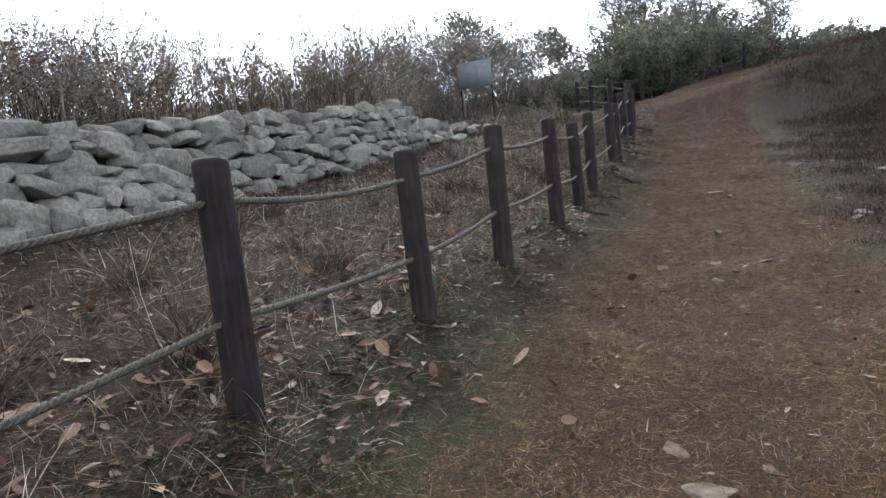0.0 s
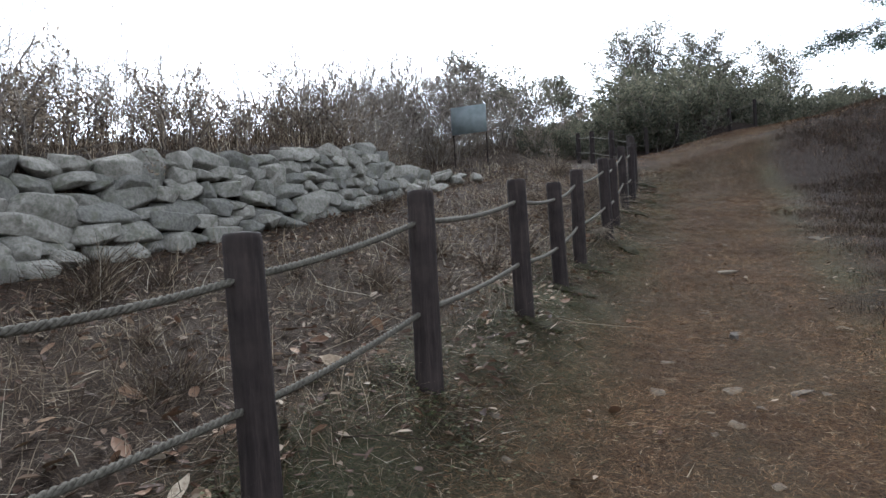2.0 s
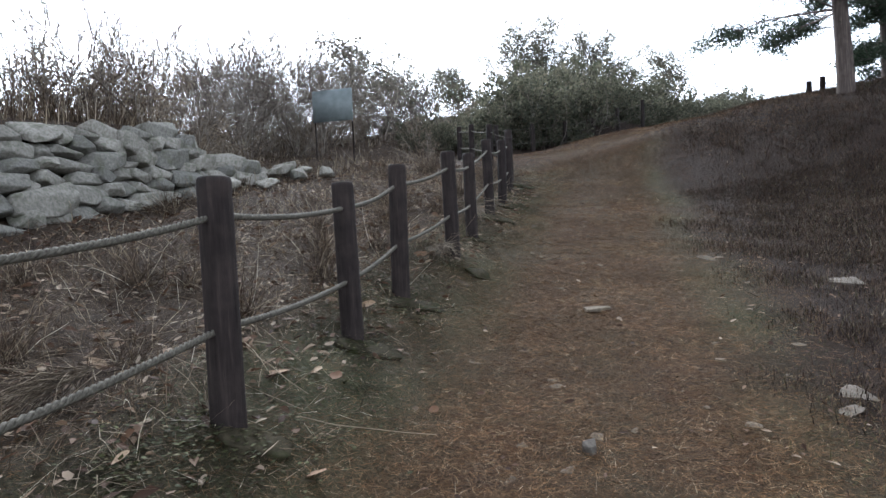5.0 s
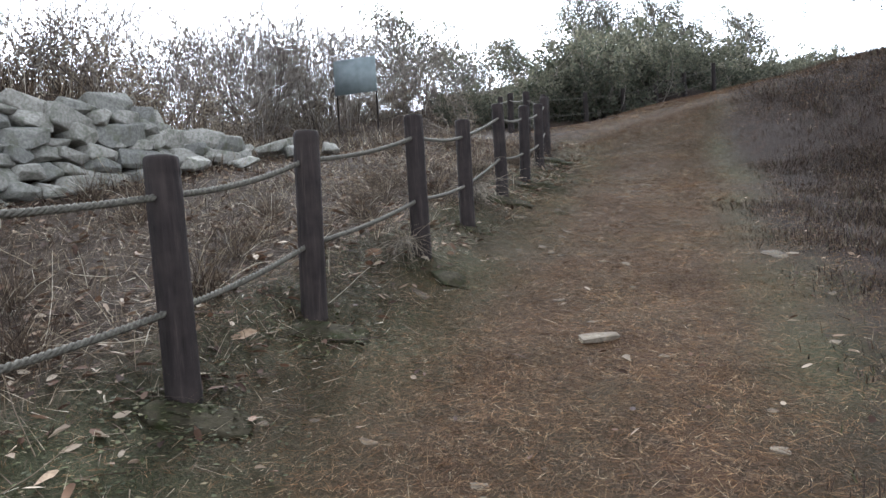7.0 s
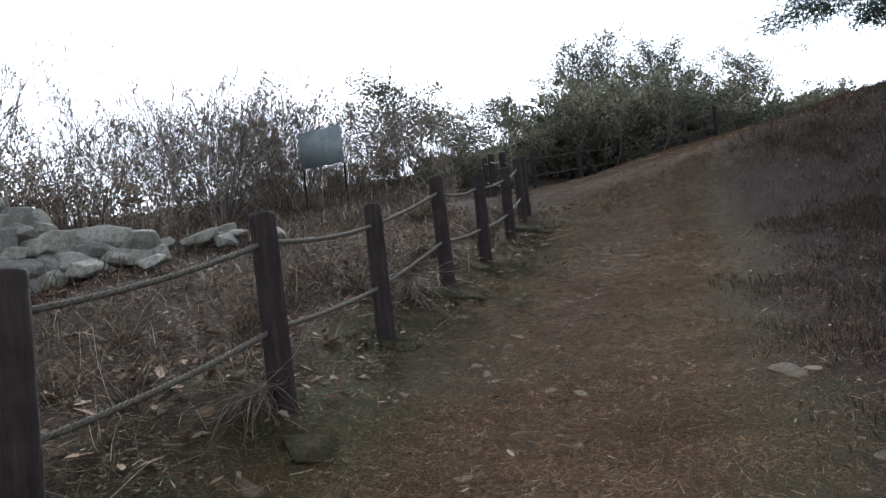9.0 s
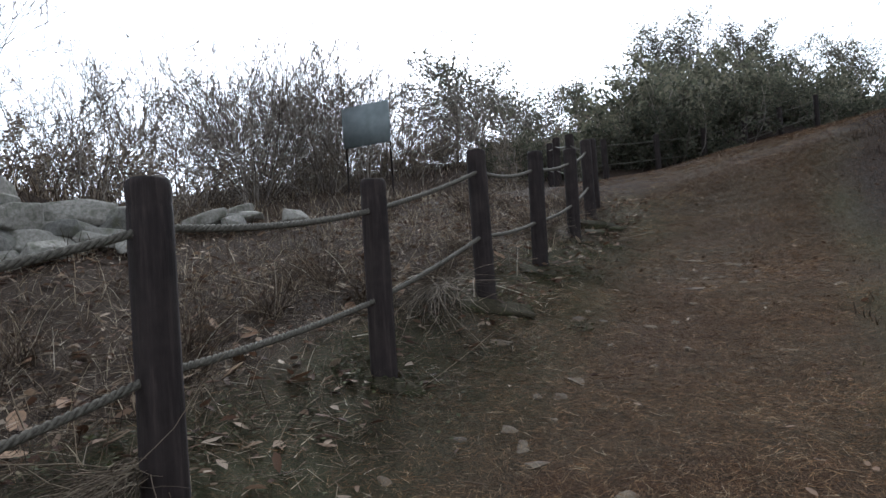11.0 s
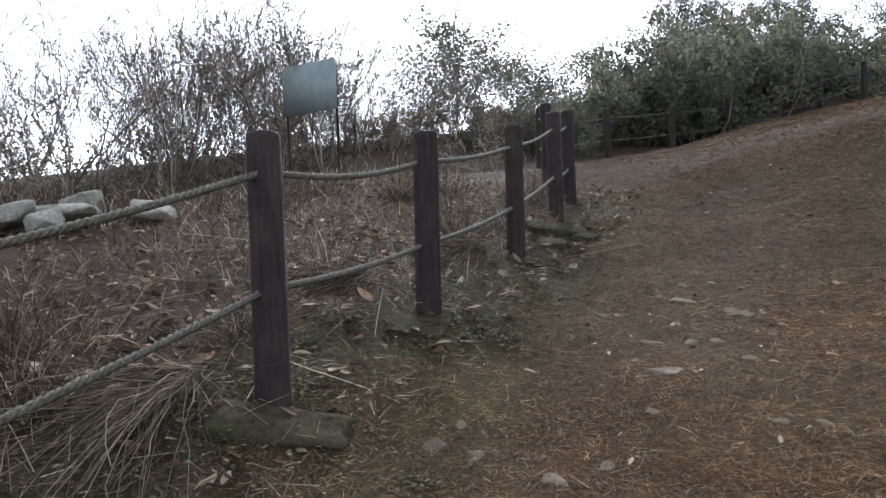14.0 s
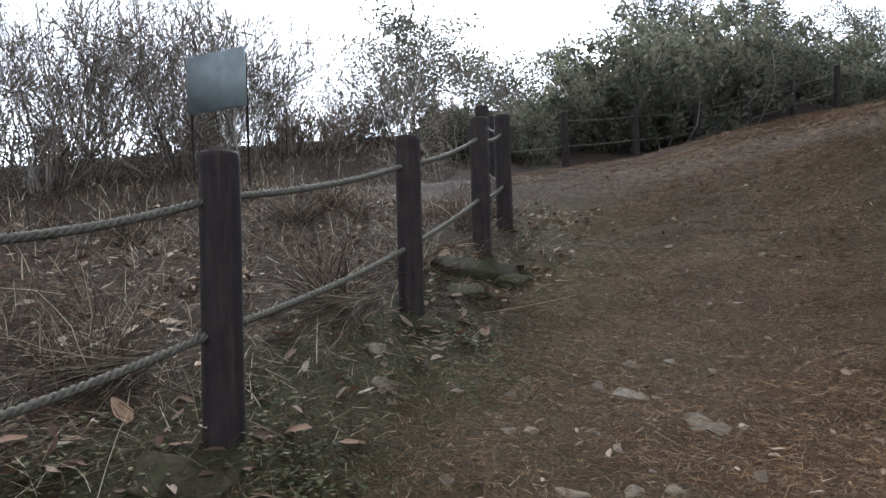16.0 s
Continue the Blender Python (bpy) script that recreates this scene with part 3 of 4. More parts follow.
def build_sign():
    a, b = np.array((0.85, 24.4)), np.array((2.02, 23.97))
    g = float(height(*(a + b) / 2))
    ang = math.atan2(b[1] - a[1], b[0] - a[0])
    c = (a + b) / 2
    e = empty("sign_board", pose(c[0], c[1], g, 0, 0, math.degrees(ang)), "grey rectangular sign board on two thin posts in the grass", "sign")
    top = 6.56 - g
    bm = bmesh.new()
    bmesh.ops.create_cube(bm, size=1)
    for v in bm.verts:
        v.co = Vector((v.co.x * 1.26, v.co.y * 0.05, v.co.z * 0.94 + top - 0.47))
    bmesh.ops.bevel(bm, geom=bm.edges[:], offset=0.012, segments=2, affect="EDGES")
    part("panel", bm, SIGNMETAL, e)
    for x in (-0.59, 0.59):
        h = Heap()
        h.tube([(x, 0.05, -0.3), (x, 0.05, top * 0.5), (x, 0.05, top - 0.08)], [0.02] * 3, 10)
        h.make("post", POST, e)


build_sign()

# ---- shrubs and trees ----


def stem_path(r, p, d, length, bend, k=7, lift=0.0):
    pts = [np.array(p, float)]
    d = np.array(d, float)
    for _ in range(k - 1):
        d = d + r.normal(size=3) * bend + np.array((0, 0, lift))
        d /= np.linalg.norm(d)
        pts.append(pts[-1] + d * length / (k - 1))
    return np.array(pts)


def shrub(name, seed, tall, stems, spread, leafy, mat_leaf, label, leaf=0.05, thick=0.014):
    """Many thin stems from one root, with side twigs and as many leaves as the season left."""
    r = np.random.default_rng(seed)
    e = empty(name, Matrix.Identity(4), label, "shrub", "shrubs on the slope")
    wood, tips = Heap(), []
    for k in range(stems):
        w = r.uniform(0, 2 * math.pi)
        tilt = r.uniform(0.02, spread)
        d = (math.cos(w) * tilt, math.sin(w) * tilt, 1)
        L = tall * r.uniform(0.6, 1.05)
        st = stem_path(r, (math.cos(w) * r.uniform(0, 0.35), math.sin(w) * r.uniform(0, 0.35), -0.1), d, L, 0.13, 8, -0.03)
        rr = thick * r.uniform(0.6, 1.2) * np.linspace(1, 0.28, 8)
        wood.tube(st, rr, 3)
        for q in range(r.integers(4, 7)):
            i = r.integers(2, 8)
            dd = st[min(i, 7)] - st[i - 1]
            dd = dd / np.linalg.norm(dd) + r.normal(size=3) * 0.55
            tw = stem_path(r, st[i - 1], dd / np.linalg.norm(dd), L * r.uniform(0.14, 0.36), 0.2, 5)
            wood.tube(tw, thick * 0.42 * np.linspace(1, 0.4, 5), 3)
            tips += [tw[2], tw[3], tw[4]]
            for z in range(1):
                d3 = tw[3] - tw[2]
                d3 = d3 / np.linalg.norm(d3) + r.normal(size=3) * 0.6
                t3 = stem_path(r, tw[r.integers(1, 4)], d3 / np.linalg.norm(d3), L * r.uniform(0.06, 0.15), 0.15, 3)
                wood.tube(t3, thick * 0.26 * np.linspace(1, 0.5, 3), 3)
                tips += [t3[1], t3[2]]
    wood.make("branchwork", TWIG, e)
    if leafy:
        tips = np.array(tips)
        c = tips[r.integers(0, len(tips), leafy)] + r.normal(size=(leafy, 3)) * 0.05
        h = Heap()
        h.leaves(c, leaf, leaf * 0.5, r)
        h.make("foliage", mat_leaf, e)
    return e


def bare_shrub(seed, tall, stems):
    """A leafless shrub: stems that fan out from one root and fork into fine twigs."""
    r = np.random.default_rng(seed)
    e = empty("shrub", Matrix.Identity(4), "tall leafless grey-brown shrub with fine forking twigs", "shrub", "shrubs on the slope")
    wood, tips = Heap(), []

    def side(p, along_it, wide):
        d = along_it / (np.linalg.norm(along_it) + 1e-9) + r.normal(size=3) * wide + np.array((0, 0, 0.12))
        return d / np.linalg.norm(d)

    for k in range(stems):
        w, tilt = r.uniform(0, 2 * math.pi), r.uniform(0.05, 0.75)
        L = tall * r.uniform(0.65, 1.05)
        st = stem_path(r, (math.cos(w) * 0.15, math.sin(w) * 0.15, -0.1), (math.cos(w) * tilt, math.sin(w) * tilt, 1), L, 0.19, 8, 0.03)
        thick = 0.013 * r.uniform(0.6, 1.25)
        wood.tube(st, thick * np.linspace(1, 0.3, 8), 3)
        for b in range(6):
            i = int(r.integers(2, 8))
            br = stem_path(r, st[i], side(st[i], st[i] - st[i - 1], 0.45), L * r.uniform(0.2, 0.42) * (1.2 - i / 12), 0.14, 4)
            wood.tube(br, thick * 0.45 * np.linspace(1, 0.45, 4), 3)
            for q in range(5):
                j = int(r.integers(1, 4))
                tw = stem_path(r, br[j], side(br[j], br[j] - br[j - 1], 0.5), L * r.uniform(0.08, 0.2), 0.12, 3)
                wood.tube(tw, np.array((0.005, 0.0038, 0.0024)), 3)
                tips.append(tw[2])
                for z in range(1):
                    wood.tube([tw[1 + z], tw[1 + z] + side(tw[1], tw[2] - tw[1], 0.6) * L * r.uniform(0.04, 0.1)], np.array((0.0036, 0.002)), 3)
    wood.make("branchwork", TWIG, e)
    tips = np.array(tips)
    h = Heap()
    h.leaves(tips[r.integers(0, len(tips), 70)] + r.normal(size=(70, 3)) * 0.012, 0.034, 0.018, r)
    h.make("foliage", DRYLEAF, e)
    return e


def small_tree(seed, tall, wide, leaves, mat_leaf, label, leaf=0.08):
    """A slender young tree: trunk, rising limbs and an uneven crown."""
    r = np.random.default_rng(seed)
    e = empty("tree", Matrix.Identity(4), label, "tree", "trees on the skyline")
    trunk, limbs, tips = Heap(), Heap(), []
    st = stem_path(r, (0, 0, -0.2), (0, 0, 1), tall * 0.93, 0.05, 10)
    trunk.tube(st, tall * 0.014 * np.linspace(1, 0.15, 10), 7)
    for k in range(46):
        i = r.integers(1, 9)
        f = i / 9
        w = r.uniform(0, 2 * math.pi)
        d = np.array((math.cos(w), math.sin(w), r.uniform(0.5, 1.2)))
        L = wide * (1.15 - 0.75 * f) * r.uniform(0.5, 1.0) * 0.62
        lm = stem_path(r, st[i], d / np.linalg.norm(d), L, 0.16, 6)
        limbs.tube(lm, tall * 0.0042 * np.linspace(1, 0.25, 6), 4)
        for q in range(int(3 + 5 * L)):
            j = r.integers(1, 6)
            d2 = r.normal(size=3) + np.array((0, 0, 0.5)) + d * 0.5
            tw = stem_path(r, lm[j], d2 / np.linalg.norm(d2), 0.3 + L * r.uniform(0.1, 0.3), 0.15, 4)
            limbs.tube(tw, tall * 0.0018 * np.linspace(1, 0.4, 4), 3)
            tips += [tw[1], tw[2], tw[3]]
    trunk.make("trunk", BARK, e)
    limbs.make("branchwork", TWIG, e)
    tips = np.array(tips)
    h = Heap()
    h.leaves(tips[r.integers(0, len(tips), leaves)] + r.normal(size=(leaves, 3)) * 0.2, leaf, leaf * 0.5, r)
    h.make("crown", mat_leaf, e)
    return e


def turn(x, y, spin, size, sink=0.0):
    return pose(x, y, float(height(x, y)) - sink, 0, 0, spin) @ Matrix.Diagonal((size, size, size, 1))


def scatter(things, spots, r, lo, hi):
    """The first of each kind goes to a spot of its own; the rest are copies."""
    fresh = list(things)
    for x, y in spots:
        size = r.uniform(lo, hi)
        m = turn(x, y, r.uniform(0, 360), size, 0.03)
        if fresh:
            fresh.pop().matrix_basis = m
        else:
            copy_thing(r.choice(things), m @ Matrix.Diagonal((1, 1, 1, 1))).scale = (size, size, size)


r = random.Random(21)
bare = [bare_shrub(40 + k, 3.1, 10) for k in range(4)]
spots = []
for k in range(72):
    s, n = r.uniform(-4, 26), -5.6 - abs(r.gauss(0, 1)) * 3.2
    if s > 13:
        n -= (s - 13) * 0.28
    spots.append(place(s, n))
spots += [place(r.uniform(20.5, 31), r.uniform(-12, -6)) for k in range(18)]
near = [p for p in spots if along(*p)[0] < 10]
scatter(bare, near, r, 0.6, 0.95)
for x, y in [p for p in spots if p not in near]:
    size = r.uniform(0.7, 1.05) if along(x, y)[0] < 17 else r.uniform(1.0, 1.5)
    copy_thing(r.choice(bare), turn(x, y, r.uniform(0, 360), size, 0.03)).scale = (size, size, size)
# the thicket runs on behind the sign to the hedge
for k in range(17):
    x = -1.2 + 0.42 * k
    y = 30.0 + 0.35 * max(x, 0) + r.uniform(0, 4.5)
    size = r.uniform(0.6, 0.95)
    copy_thing(r.choice(bare), turn(x, y, r.uniform(0, 360), size, 0.03)).scale = (size, size, size)

# the hedge: a domed bank of dense bushes behind the far fence
leafy = [shrub("bush", 60 + k, 1.5, 9, 0.95, 1900, FOLIAGE, "dense dark bush on the hillside above the bend", 0.08, 0.01) for k in range(4)]
CROWN_X, CROWN_Z = (4, 7.3, 9.2, 10.3, 12.5, 14.5, 16, 18.4, 21.3, 26), (8.2, 8.1, 8.6, 9.9, 10.4, 9.9, 9.2, 8.7, 8.5, 8.3)
fresh = list(leafy)
for k in range(152):
    x = r.uniform(3.5, 27)
    back = r.random() ** 1.2
    y = 27.4 + 0.68 * min(max(x - 5.75, 0), 10.2) + 1.3 + 8.5 * back
    top = float(np.interp(5 + (x - 5) * 25 / (y - 11), CROWN_X, CROWN_Z)) + 0.26 * (y - 36)
    size = (top - float(height(x, y))) / 1.2 * r.uniform(0.75, 1.0)
    size = min(max(size * 1.05, 0.5), 3.0)
    m = turn(x, y, r.uniform(0, 360), size, 0.03)
    if fresh:
        fresh.pop().matrix_basis = m
    else:
        copy_thing(r.choice(leafy), m).scale = (size, size, size)

low = [shrub("bush", 70 + k, 1.15, 9, 0.95, 1050, DRYLEAF, "low brown bush at the foot of the thicket", 0.042, 0.013) for k in range(3)]
spots = []
for k in range(86):
    s = r.uniform(-4, 28)
    n = -4.9 - r.uniform(0, 4.5) - (max(s - 13, 0) * 0.2)
    spots.append(place(s, n))
spots += [place(r.uniform(-4, 14), r.uniform(-6.6, -5.1)) for k in range(26)]
spots += [place(r.uniform(24, 34), r.uniform(-13, -3.2)) for k in range(34)]
scatter(low, spots, r, 0.85, 1.5)

TREES = [(2.33, 41.2, 13.5, 8.0, 0), (5.9, 50.0, 13.1, 9.0, 1), (10.8, 56.1, 16.0, 6.0, 2), (14.3, 53.5, 17.9, 9.5, 3), (17.1, 53.4, 19.1, 8.5, 4), (20.6, 53.0, 17.6, 9.5, 5), (23.2, 53.4, 16.2, 8.0, 7), (27.3, 54.1, 17.6, 9.0, 6)]
for x, y, top, wide, seed in TREES:
    g = float(height(x, y))
    t = small_tree(seed, top - g, wide, 11000, FOLIAGE, "young tree with sparse grey-green leaves above the hedge", 0.15)
    t.matrix_basis = pose(x, y, g)


def pine(x, y, tall, radius, seed, label, lowest=3, reach=1.0):
    r = np.random.default_rng(seed)
    g = float(height(x, y))
    e = empty("pine_tree", pose(x, y, g), label, "tree", "pines on the crest")
    trunk, limbs, h = Heap(), Heap(), Heap()
    st = stem_path(r, (0, 0, -0.4), (0, 0, 1), tall, 0.012, 14)
    trunk.tube(st, radius * np.linspace(1.1, 0.2, 14), 14)
    for k in range(44):
        i = int(r.integers(lowest, 13))
        w = r.uniform(0, 2 * math.pi)
        d = np.array((math.cos(w), math.sin(w), r.uniform(-0.15, 0.3)))
        L = reach * r.uniform(2.0, 4.2) * (1.15 - i / 16)
        lm = stem_path(r, st[i], d / np.linalg.norm(d), L, 0.13, 8)
        limbs.tube(lm, radius * 0.16 * np.linspace(1, 0.2, 8), 6)
        for q in range(14):
            j = int(r.integers(3, 8))
            d2 = r.normal(size=3) * (1, 1, 0.35) + d
            tw = stem_path(r, lm[j], d2 / np.linalg.norm(d2), r.uniform(0.35, 0.9), 0.15, 4)
            limbs.tube(tw, 0.014 * np.linspace(1, 0.4, 4), 3)
            c = tw[r.integers(1, 4, 130)] + r.normal(size=(130, 3)) * (0.17, 0.17, 0.08)
            h.leaves(c, 0.17, 0.024, r, 0.2, 0.1)
    trunk.make("trunk", BARK, e)
    limbs.make("branchwork", BARK, e)
    h.make("crown", PINELEAF, e)


pine(14.5, 19.6, 11, 0.2, 2, "tall pine with a bare grey trunk on the crest", 3, 0.9)
pine(17.2, 21.2, 9, 0.18, 7, "dense dark pine beside the taller one", 1, 1.0)

# ---- litter ----


def spread(r, m, s0, s1, n0, n1, keep):
    s, n = r.uniform(s0, s1, m), r.uniform(n0, n1, m)
    x, y = O[0] + s * U[0] + n * V[0], O[1] + s * U[1] + n * V[1]
    k = r.random(m) < keep(x, y, s, n)
    return x[k], y[k], s[k], n[k]


def needles(name, label, m, area, length, width, mat, keep, seed, lift=0.02, tip=0.25):
    """Thin needles that lie about on the ground."""
    r = np.random.default_rng(seed)
    x, y, s, n = spread(r, m, *area, keep)
    k = len(x)
    z = height(x, y) + r.uniform(0.002, lift, k)
    w = r.uniform(0, 2 * math.pi, k)
    L, B = length * r.uniform(0.5, 1.4, k), width * r.uniform(0.6, 1.5, k)
    d = np.stack([np.cos(w), np.sin(w), r.normal(0, tip, k)], 1) * L[:, None]
    q = np.stack([-np.sin(w), np.cos(w), r.normal(0, 0.5, k)], 1) * B[:, None]
    c = np.stack([x, y, z], 1)
    d[:, 2] += 0.15 * L * np.sign(r.normal(size=k)) * 0.3
    v = np.stack([c - q, c + q, c + d], 1).reshape(-1, 3)
    v[:, 2] = np.maximum(v[:, 2], height(v[:, 0], v[:, 1]) + 0.001)
    return tagged(mesh_object(name, v, np.arange(3 * k).reshape(-1, 3), mat), label, "litter", kind="stuff")


def grass(name, label, m, area, tall, width, mat, keep, seed, lay=0.6):
    """Arched blades of three joints, standing or laid over."""
    r = np.random.default_rng(seed)
    x, y, s, n = spread(r, m, *area, keep)
    k = len(x)
    w = r.uniform(0, 2 * math.pi, k)
    L, B = tall * r.uniform(0.35, 1.4, k), width * r.uniform(0.6, 1.4, k)
    out = np.stack([np.cos(w), np.sin(w), np.zeros(k)], 1)
    q = np.stack([-np.sin(w), np.cos(w), np.zeros(k)], 1) * B[:, None]
    p = np.stack([x, y, height(x, y) - 0.01], 1)
    a = np.clip(r.normal(lay, 0.35, k), 0.02, 1.45)
    rows = [p - q, p + q]
    for j, f in enumerate((0.4, 0.75, 1.0)):
        p = p + (out * np.sin(a)[:, None] + np.array((0, 0, 1)) * np.cos(a)[:, None]) * (L * (0.4, 0.35, 0.25)[j])[:, None]
        a = a + r.uniform(0.1, 0.5, k)
        rows += [p - q * (1 - f * 0.8), p + q * (1 - f * 0.8)]
    v = np.stack(rows, 1)
    v[..., 2] = np.maximum(v[..., 2], height(v[..., 0], v[..., 1]) + 0.003)
    i = np.arange(k)[:, None] * 8
    f = np.stack([np.concatenate([i + 2 * j, i + 2 * j + 1, i + 2 * j + 3, i + 2 * j + 2], 1) for j in range(3)], 1).reshape(-1, 4)
    return tagged(mesh_object(name, v.reshape(-1, 3), f, mat), label, "grass", kind="stuff")


def patchy(x, y, k=1.0):
    return 0.5 + 0.5 * np.sin(1.9 * k * x + 0.7 * y) * np.sin(2.3 * k * y - 1.1 * x + 1.3)


needles("pine_needles", "rusty fallen pine needles matted on the path", 950000, (-2, 21, -0.4, 4.2), 0.082, 0.0007, NEEDLE,
        lambda x, y, s, n: (0.25 + 0.75 * path_mask(x, y)) * (0.5 + 0.5 * patchy(x, y)), 1)
needles("bend_litter", "rusty needles matted on the bend of the path", 230000, (19, 28, -1.5, 8), 0.09, 0.0014, NEEDLE, lambda x, y, s, n: 0.35 + 0.65 * smooth(20.5, 22, s), 9)
needles("straw_litter", "thin bleached straws scattered through the verge", 75000, (-2.5, 19, -2.6, 0.9), 0.15, 0.0013, STRAW,
        lambda x, y, s, n: 0.2 + 0.8 * patchy(x, y, 1.3), 14, 0.05, 0.3)
needles("twig_litter", "pale broken stalks and twigs on the verge", 14000, (-3, 21, -5, 5), 0.17, 0.0022, STRAW,
        lambda x, y, s, n: np.where(n < 0.8, 0.9, 0.05), 2, 0.05, 0.3)
grass("dry_grass", "pale dry grass laid over beyond the fence", 48000, (-3, 20, -2.6, 0.3), 0.27, 0.0021, STRAW,
      lambda x, y, s, n: 0.15 + 0.85 * patchy(x, y, 0.8) ** 2, 3, 0.85)
grass("thatch", "flattened grey-brown straw thatch beside the fence", 18000, (-2.5, 19, -2.8, 0.1), 0.36, 0.0015, STRAW,
      lambda x, y, s, n: 0.2 + 0.8 * patchy(x, y, 0.9), 31, 1.25)
grass("field_grass", "brown dry grass between the fence and the stone wall", 15000, (-3, 24, -4.6, -2.2), 0.26, 0.004, STRAW, lambda x, y, s, n: 0.3 + 0.7 * patchy(x, y, 0.7), 4, 0.85)
grass("far_grass", "dry brown grass before the thicket", 14000, (10, 30, -12, -3.5), 0.3, 0.007, STRAW, lambda x, y, s, n: 0.8 + 0 * x, 5, 0.7)
grass("wall_top_grass", "long dry grass growing along the top of the stone wall", 12000, (-6, 15, -7.5, -4.6), 0.5, 0.004, STRAW,
      lambda x, y, s, n: 0.4 + 0.6 * patchy(x, y, 0.7), 15, 0.35)
grass("verge_weeds", "short green weeds and moss along the posts", 34000, (-3, 19, -0.7, 1.5), 0.055, 0.0022, GREEN,
      lambda x, y, s, n: patchy(x, y, 1.2) ** 2 * np.exp(-((n - 0.3) / 0.6) ** 2), 6, 0.7)
grass("bank_grass", "short green and straw tufts on the edge of the bank", 30000, (-2, 21, 2.2, 4.8), 0.065, 0.0022, GREEN,
      lambda x, y, s, n: patchy(x, y) ** 2 * np.exp(-((n - 3.6) / 0.5) ** 2), 7, 0.7)
grass("heather", "low dark heather and dry stalks on the bank", 30000, (-2, 25, 3.3, 11), 0.11, 0.0018, HEATH,
      lambda x, y, s, n: smooth(3.3, 4.3, n + 0.2 * np.sin(1.1 * s)) * (1 - path_mask(x, y)) * (0.35 + 0.65 * patchy(x, y)), 8, 0.95)


def tufts(name, label, m, area, tall, blades, mat, keep, seed):
    """Dense little cushions of upright twigs."""
    r = np.random.default_rng(seed)
    x, y, s, n = spread(r, m, *area, keep)
    k = len(x)
    size = np.repeat(r.uniform(0.5, 1.3, k), blades)
    w, out = r.uniform(0, 2 * math.pi, k * blades), np.abs(r.normal(0.85, 0.4, k * blades))
    cx, cy = np.repeat(x, blades) + r.normal(0, 0.11, k * blades) * size, np.repeat(y, blades) + r.normal(0, 0.11, k * blades) * size
    L = tall * size * r.uniform(0.5, 1.2, k * blades)
    c = np.stack([cx, cy, height(cx, cy) - 0.01], 1)
    d = np.stack([np.cos(w) * np.sin(out), np.sin(w) * np.sin(out), np.cos(out)], 1) * L[:, None]
    q = np.stack([-np.sin(w), np.cos(w), np.zeros(k * blades)], 1) * (0.004 * r.uniform(0.6, 1.6, k * blades))[:, None]
    v = np.stack([c - q, c + q, c + d], 1).reshape(-1, 3)
    return tagged(mesh_object(name, v, np.arange(3 * k * blades).reshape(-1, 3), mat), label, "heather", kind="stuff")


tufts("heather_tufts", "dark purple-brown heather cushions covering the bank", 15000, (-2, 17, 3.2, 8.5), 0.1, 30, HEATH,
      lambda x, y, s, n: smooth(3.3, 5.6, n + 0.3 * np.sin(1.1 * s) + 0.5 * np.sin(3.7 * s + 2 * n)) * (1 - path_mask(x, y)), 71)


tufts("far_heather", "dark heather covering the crest of the bank", 7500, (9, 27, 3.6, 14), 0.17, 18, HEATH,
      lambda x, y, s, n: (1 - path_mask(x, y)) * smooth(3.6, 5.2, n + 0.4 * np.sin(1.3 * s)) * np.where((s < 17) & (n < 8.5), 0.0, 1.0), 72)


def leaf_litter(name, label, m, area, size, keep, seed):
    r = np.random.default_rng(seed)
    x, y, s, n = spread(r, m, *area, keep)
    h = Heap()
    h.ovals(np.stack([x, y, height(x, y) + r.uniform(0.008, 0.04, len(x))], 1), size, size * 0.42, r)
    return tagged(h.make(name, LEAF), label, "leaves", kind="stuff")


leaf_litter("leaf_litter", "brown and bleached fallen leaves among the grass", 15000, (-3, 20, -4.3, 0.7), 0.085,
            lambda x, y, s, n: 0.25 + 0.75 * patchy(x, y, 0.6), 11)
leaf_litter("path_leaves", "scattered pale leaf scraps on the path", 2200, (-3, 22, 0.4, 6), 0.06, lambda x, y, s, n: 0.5 + 0 * x, 12)


def clump(seed, label):
    r = np.random.default_rng(seed)
    h = Heap()
    for k in range(90):
        w = r.uniform(0, 2 * math.pi)
        t = r.uniform(0.1, 1.3)
        st = stem_path(r, r.normal(size=3) * (0.06, 0.06, 0), (math.cos(w) * t, math.sin(w) * t, 1), r.uniform(0.2, 0.6), 0.12, 6, -0.12)
        st[:, 2] = np.maximum(st[:, 2], 0.0)
        h.tube(st, 0.0028 * np.linspace(1, 0.4, 6), 3)
    return tagged(h.make("grass_clump", STRAW), label, "grass", "dry clumps along the fence")


clumps = [clump(k, "bleached dry grass clump at the foot of the fence") for k in range(3)]
r = random.Random(30)
spots = [place(s, n) for s, n in ((7.9, -0.35), (9.3, -0.3), (10.6, -0.45), (12.4, -0.35), (13.6, -0.3), (14.6, -0.5), (16.2, -0.3), (5.5, -0.5), (6.6, -0.4), (17.2, -0.2), (3.8, -0.6), (2.4, -0.9))]
spots += [place(r.uniform(-1, 19), r.uniform(-3.6, -0.5)) for k in range(34)]
scatter(clumps, spots, r, 0.7, 1.4)


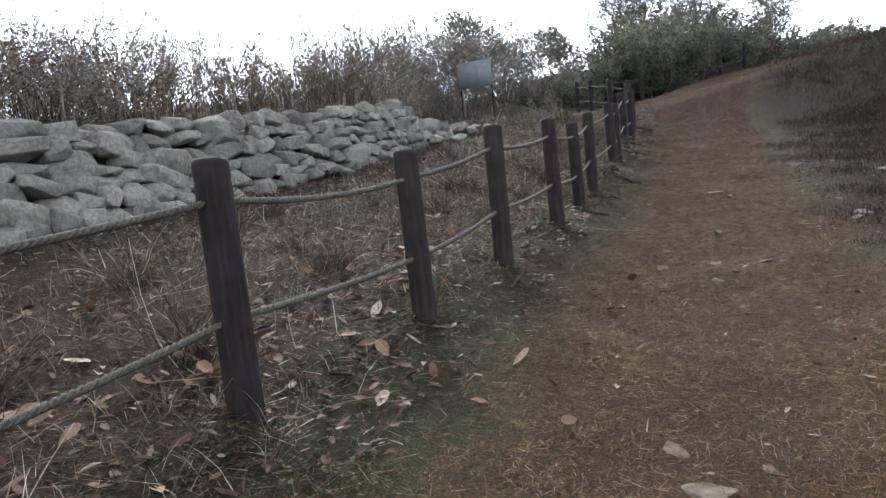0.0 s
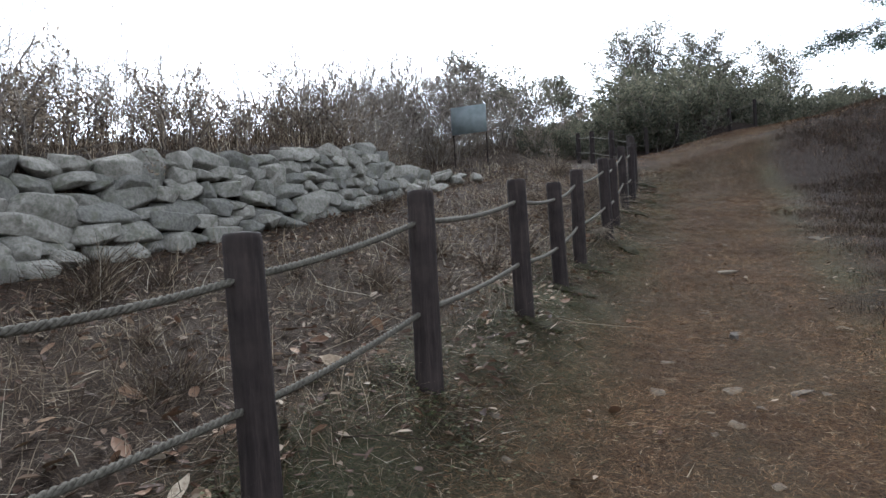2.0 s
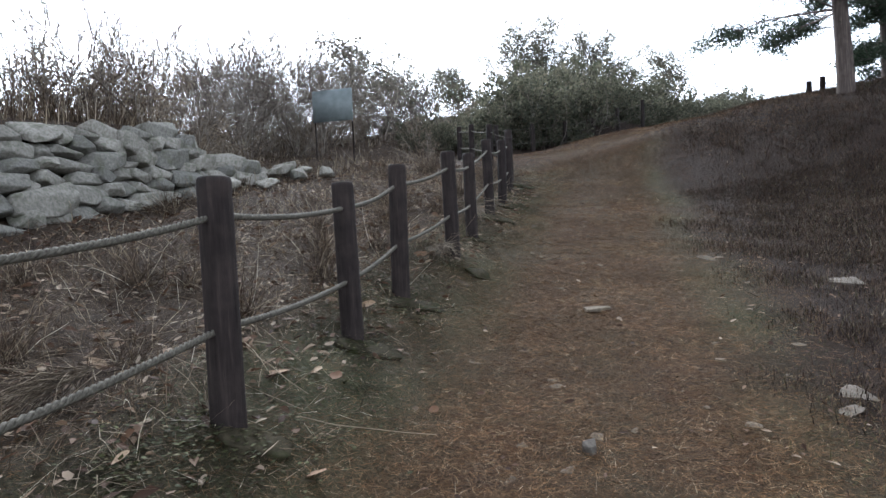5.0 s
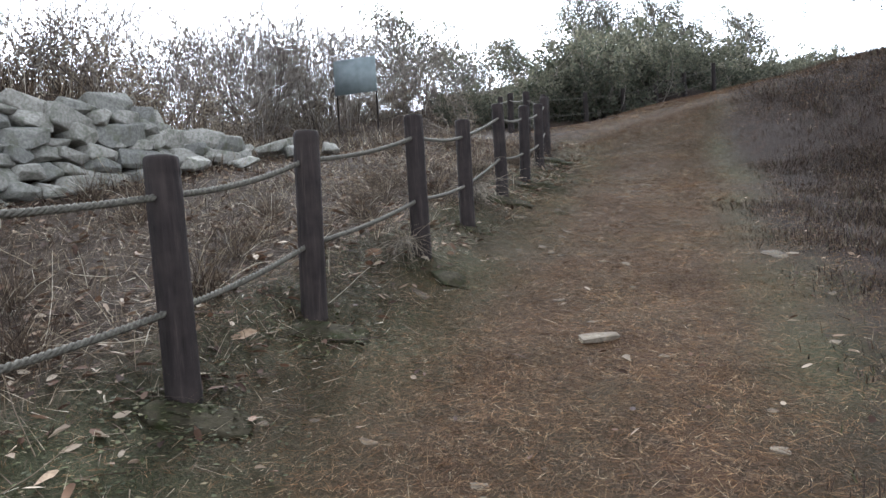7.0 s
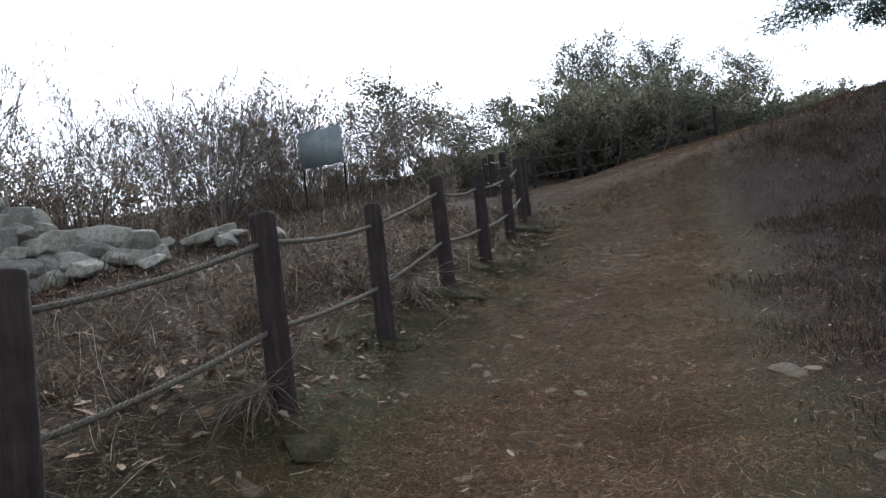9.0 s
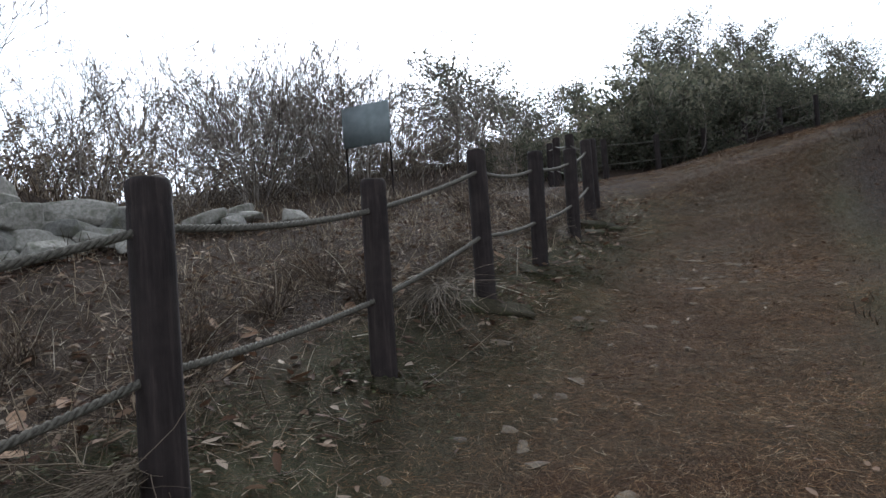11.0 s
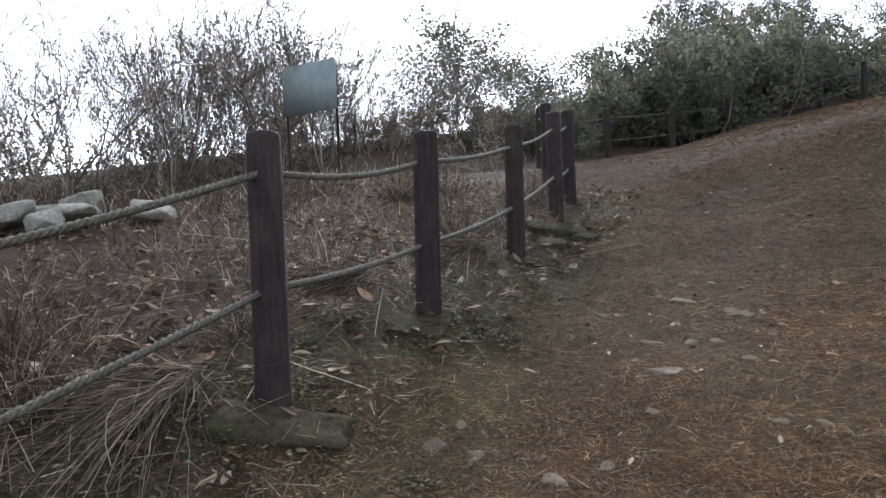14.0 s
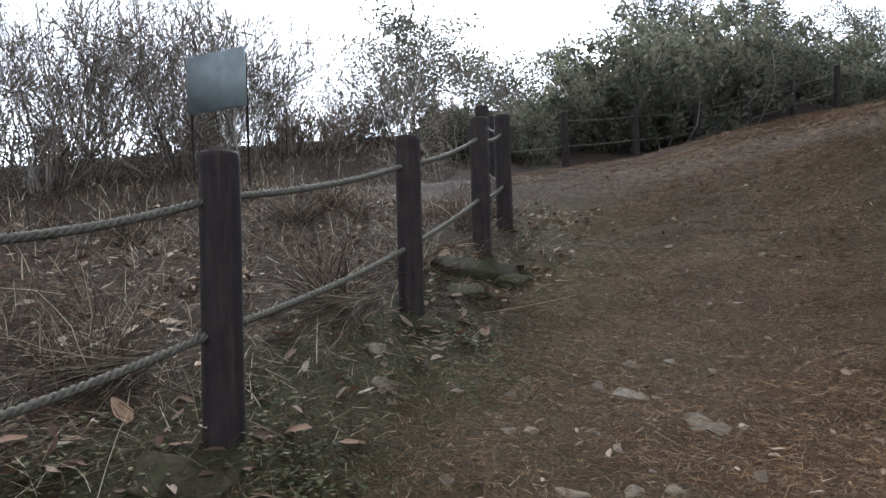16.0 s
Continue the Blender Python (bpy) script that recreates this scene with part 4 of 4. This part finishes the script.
def curled_leaf(seed):
    """A broad dead leaf, folded along its midrib and curling at the tip."""
    r = random.Random(seed)
    v, f = [], []
    rows = 6
    curl, fold = r.uniform(0.2, 0.9), r.uniform(0.1, 0.5)
    for k in range(rows):
        t = k / (rows - 1)
        w = 0.24 * math.sin(math.pi * (0.06 + 0.9 * t) ** 0.8) * r.uniform(0.85, 1.1)
        z = curl * 0.3 * (t - 0.45) ** 2 + r.uniform(-0.01, 0.015)
        for side in (-1, 0, 1):
            v.append((t - 0.5, side * w, z + abs(side) * fold * w * r.uniform(0.6, 1.3)))
    for k in range(rows - 1):
        for q in (0, 1):
            a = k * 3 + q
            f.append((a, a + 1, a + 4, a + 3))
    me = mesh_object("fallen_leaf", v, f, LEAFSINGLE)
    data = me.data
    bpy.data.objects.remove(me)
    return data


LEAFSINGLE = material("bleached_leaf", 0.75)
nt = LEAFSINGLE.node_tree
o = nt.nodes.new("ShaderNodeObjectInfo")
tone = ramp(nt, o.outputs["Random"], [(0, (0.09, 0.045, 0.026)), (0.45, (0.16, 0.092, 0.052)), (0.8, (0.26, 0.18, 0.115)), (1, (0.42, 0.35, 0.26))])
base(nt, mixc(nt, ramp(nt, noise_tex(nt, 7, 5), [(0.4, (0, 0, 0)), (0.7, (0.7, 0.7, 0.7))]), tone, (0.1, 0.062, 0.04)))
leaf_meshes = [curled_leaf(k) for k in range(7)]
r = random.Random(44)
for k in range(285):
    s, n = r.uniform(-2.5, 18.5), r.gauss(-0.45, 0.75)
    if k < 70:
        s, n = r.uniform(-1.6, 3.2), r.gauss(-0.45, 0.45)
    elif k < 160:
        s, n = r.uniform(8.6, 16.4), r.gauss(-0.5, 0.4)
    x, y = place(s, n)
    size = r.uniform(0.08, 0.18)
    ob = new("fallen_leaf", r.choice(leaf_meshes))
    ob.location = at_ground(x, y, r.uniform(0.012, 0.05))
    ob.rotation_euler = (r.gauss(0, 0.4), r.gauss(0, 0.35), r.uniform(0, 6.3))
    ob.scale = (size, size, size)
    tagged(ob, "curled dead leaf lying in the grass by the fence", "leaf", "fallen leaves")


def stalks(seed):
    """Long dead stalks lying criss-cross."""
    r = np.random.default_rng(seed)
    h = Heap()
    for k in range(520):
        s, n = r.uniform(-3, 19.5), r.normal(-0.8, 1.0)
        if n > 0.7:
            continue
        x, y = place(s, n)
        w = r.uniform(0, 2 * math.pi)
        L = r.uniform(0.25, 0.8)
        st = stem_path(r, (x, y, 0), (math.cos(w), math.sin(w), 0), L, 0.06, 5)
        st[:, 2] = height(st[:, 0], st[:, 1]) + np.linspace(0.01, r.uniform(0.02, 0.22), 5)
        h.tube(st, r.uniform(0.0018, 0.004) * np.linspace(1, 0.5, 5), 4)
    return tagged(h.make("dead_stalks", STRAW), "long pale dead stalks lying across the verge", "litter", kind="stuff")


stalks(51)


def clover(seed):
    """Small broad weed leaves in patches by the posts."""
    r = np.random.default_rng(seed)
    h = Heap()
    c = []
    for k in range(235):
        s, n = r.uniform(-2.5, 18), abs(r.normal(0.15, 0.4))
        if k >= 150:
            px, py, pz = POSTS[1 + k % 11]
            s, n = along(px + r.normal(0.1, 0.25), py - 0.2 + r.normal(0, 0.16))
        m = int(r.integers(20, 80))
        q = r.normal(size=(m, 2)) * r.uniform(0.07, 0.22)
        c.append(np.stack([O[0] + (s + q[:, 0]) * U[0] + (n + q[:, 1]) * V[0], O[1] + (s + q[:, 0]) * U[1] + (n + q[:, 1]) * V[1]], 1))
    c = np.concatenate(c)
    z = height(c[:, 0], c[:, 1]) + r.uniform(0.008, 0.045, len(c))
    h.leaves(np.column_stack([c, z]), 0.03, 0.024, r, 0.85, 0.2)
    return tagged(h.make("clover", GREEN), "small dark green clover and weeds around the posts", "weeds", kind="stuff")


clover(61)


def bundle(seed, long):
    """A sheaf of long dead stalks fallen from one root."""
    r = np.random.default_rng(seed)
    h = Heap()
    for k in range(190):
        w = r.normal(0, 0.4)
        st = stem_path(r, r.normal(size=3) * (0.05, 0.05, 0), (math.cos(w), math.sin(w), r.uniform(-0.05, 0.3)), long * r.uniform(0.35, 1.1), 0.15, 7, -0.03)
        h.tube(st, r.uniform(0.0013, 0.003) * np.linspace(1, 0.45, 7), 3)
    return h.make("grass_sheaf", SHEAF)


for seed, x, y, spin, long in ((1, 3.86, 15.3, 258, 1.35), (2, 5.1, 18.3, 238, 1.05), (3, 2.97, 12.15, 262, 0.65), (4, 4.27, 17.08, 200, 0.6), (5, 0.5, 8.13, 240, 0.6)):
    ob = bundle(seed, long)
    ob.matrix_basis = pose(x, y, float(height(x, y)) + 0.12, 0, 15, spin)
    tagged(ob, "fallen sheaf of long dry stalks under the lower rope", "grass", "fallen sheaves")
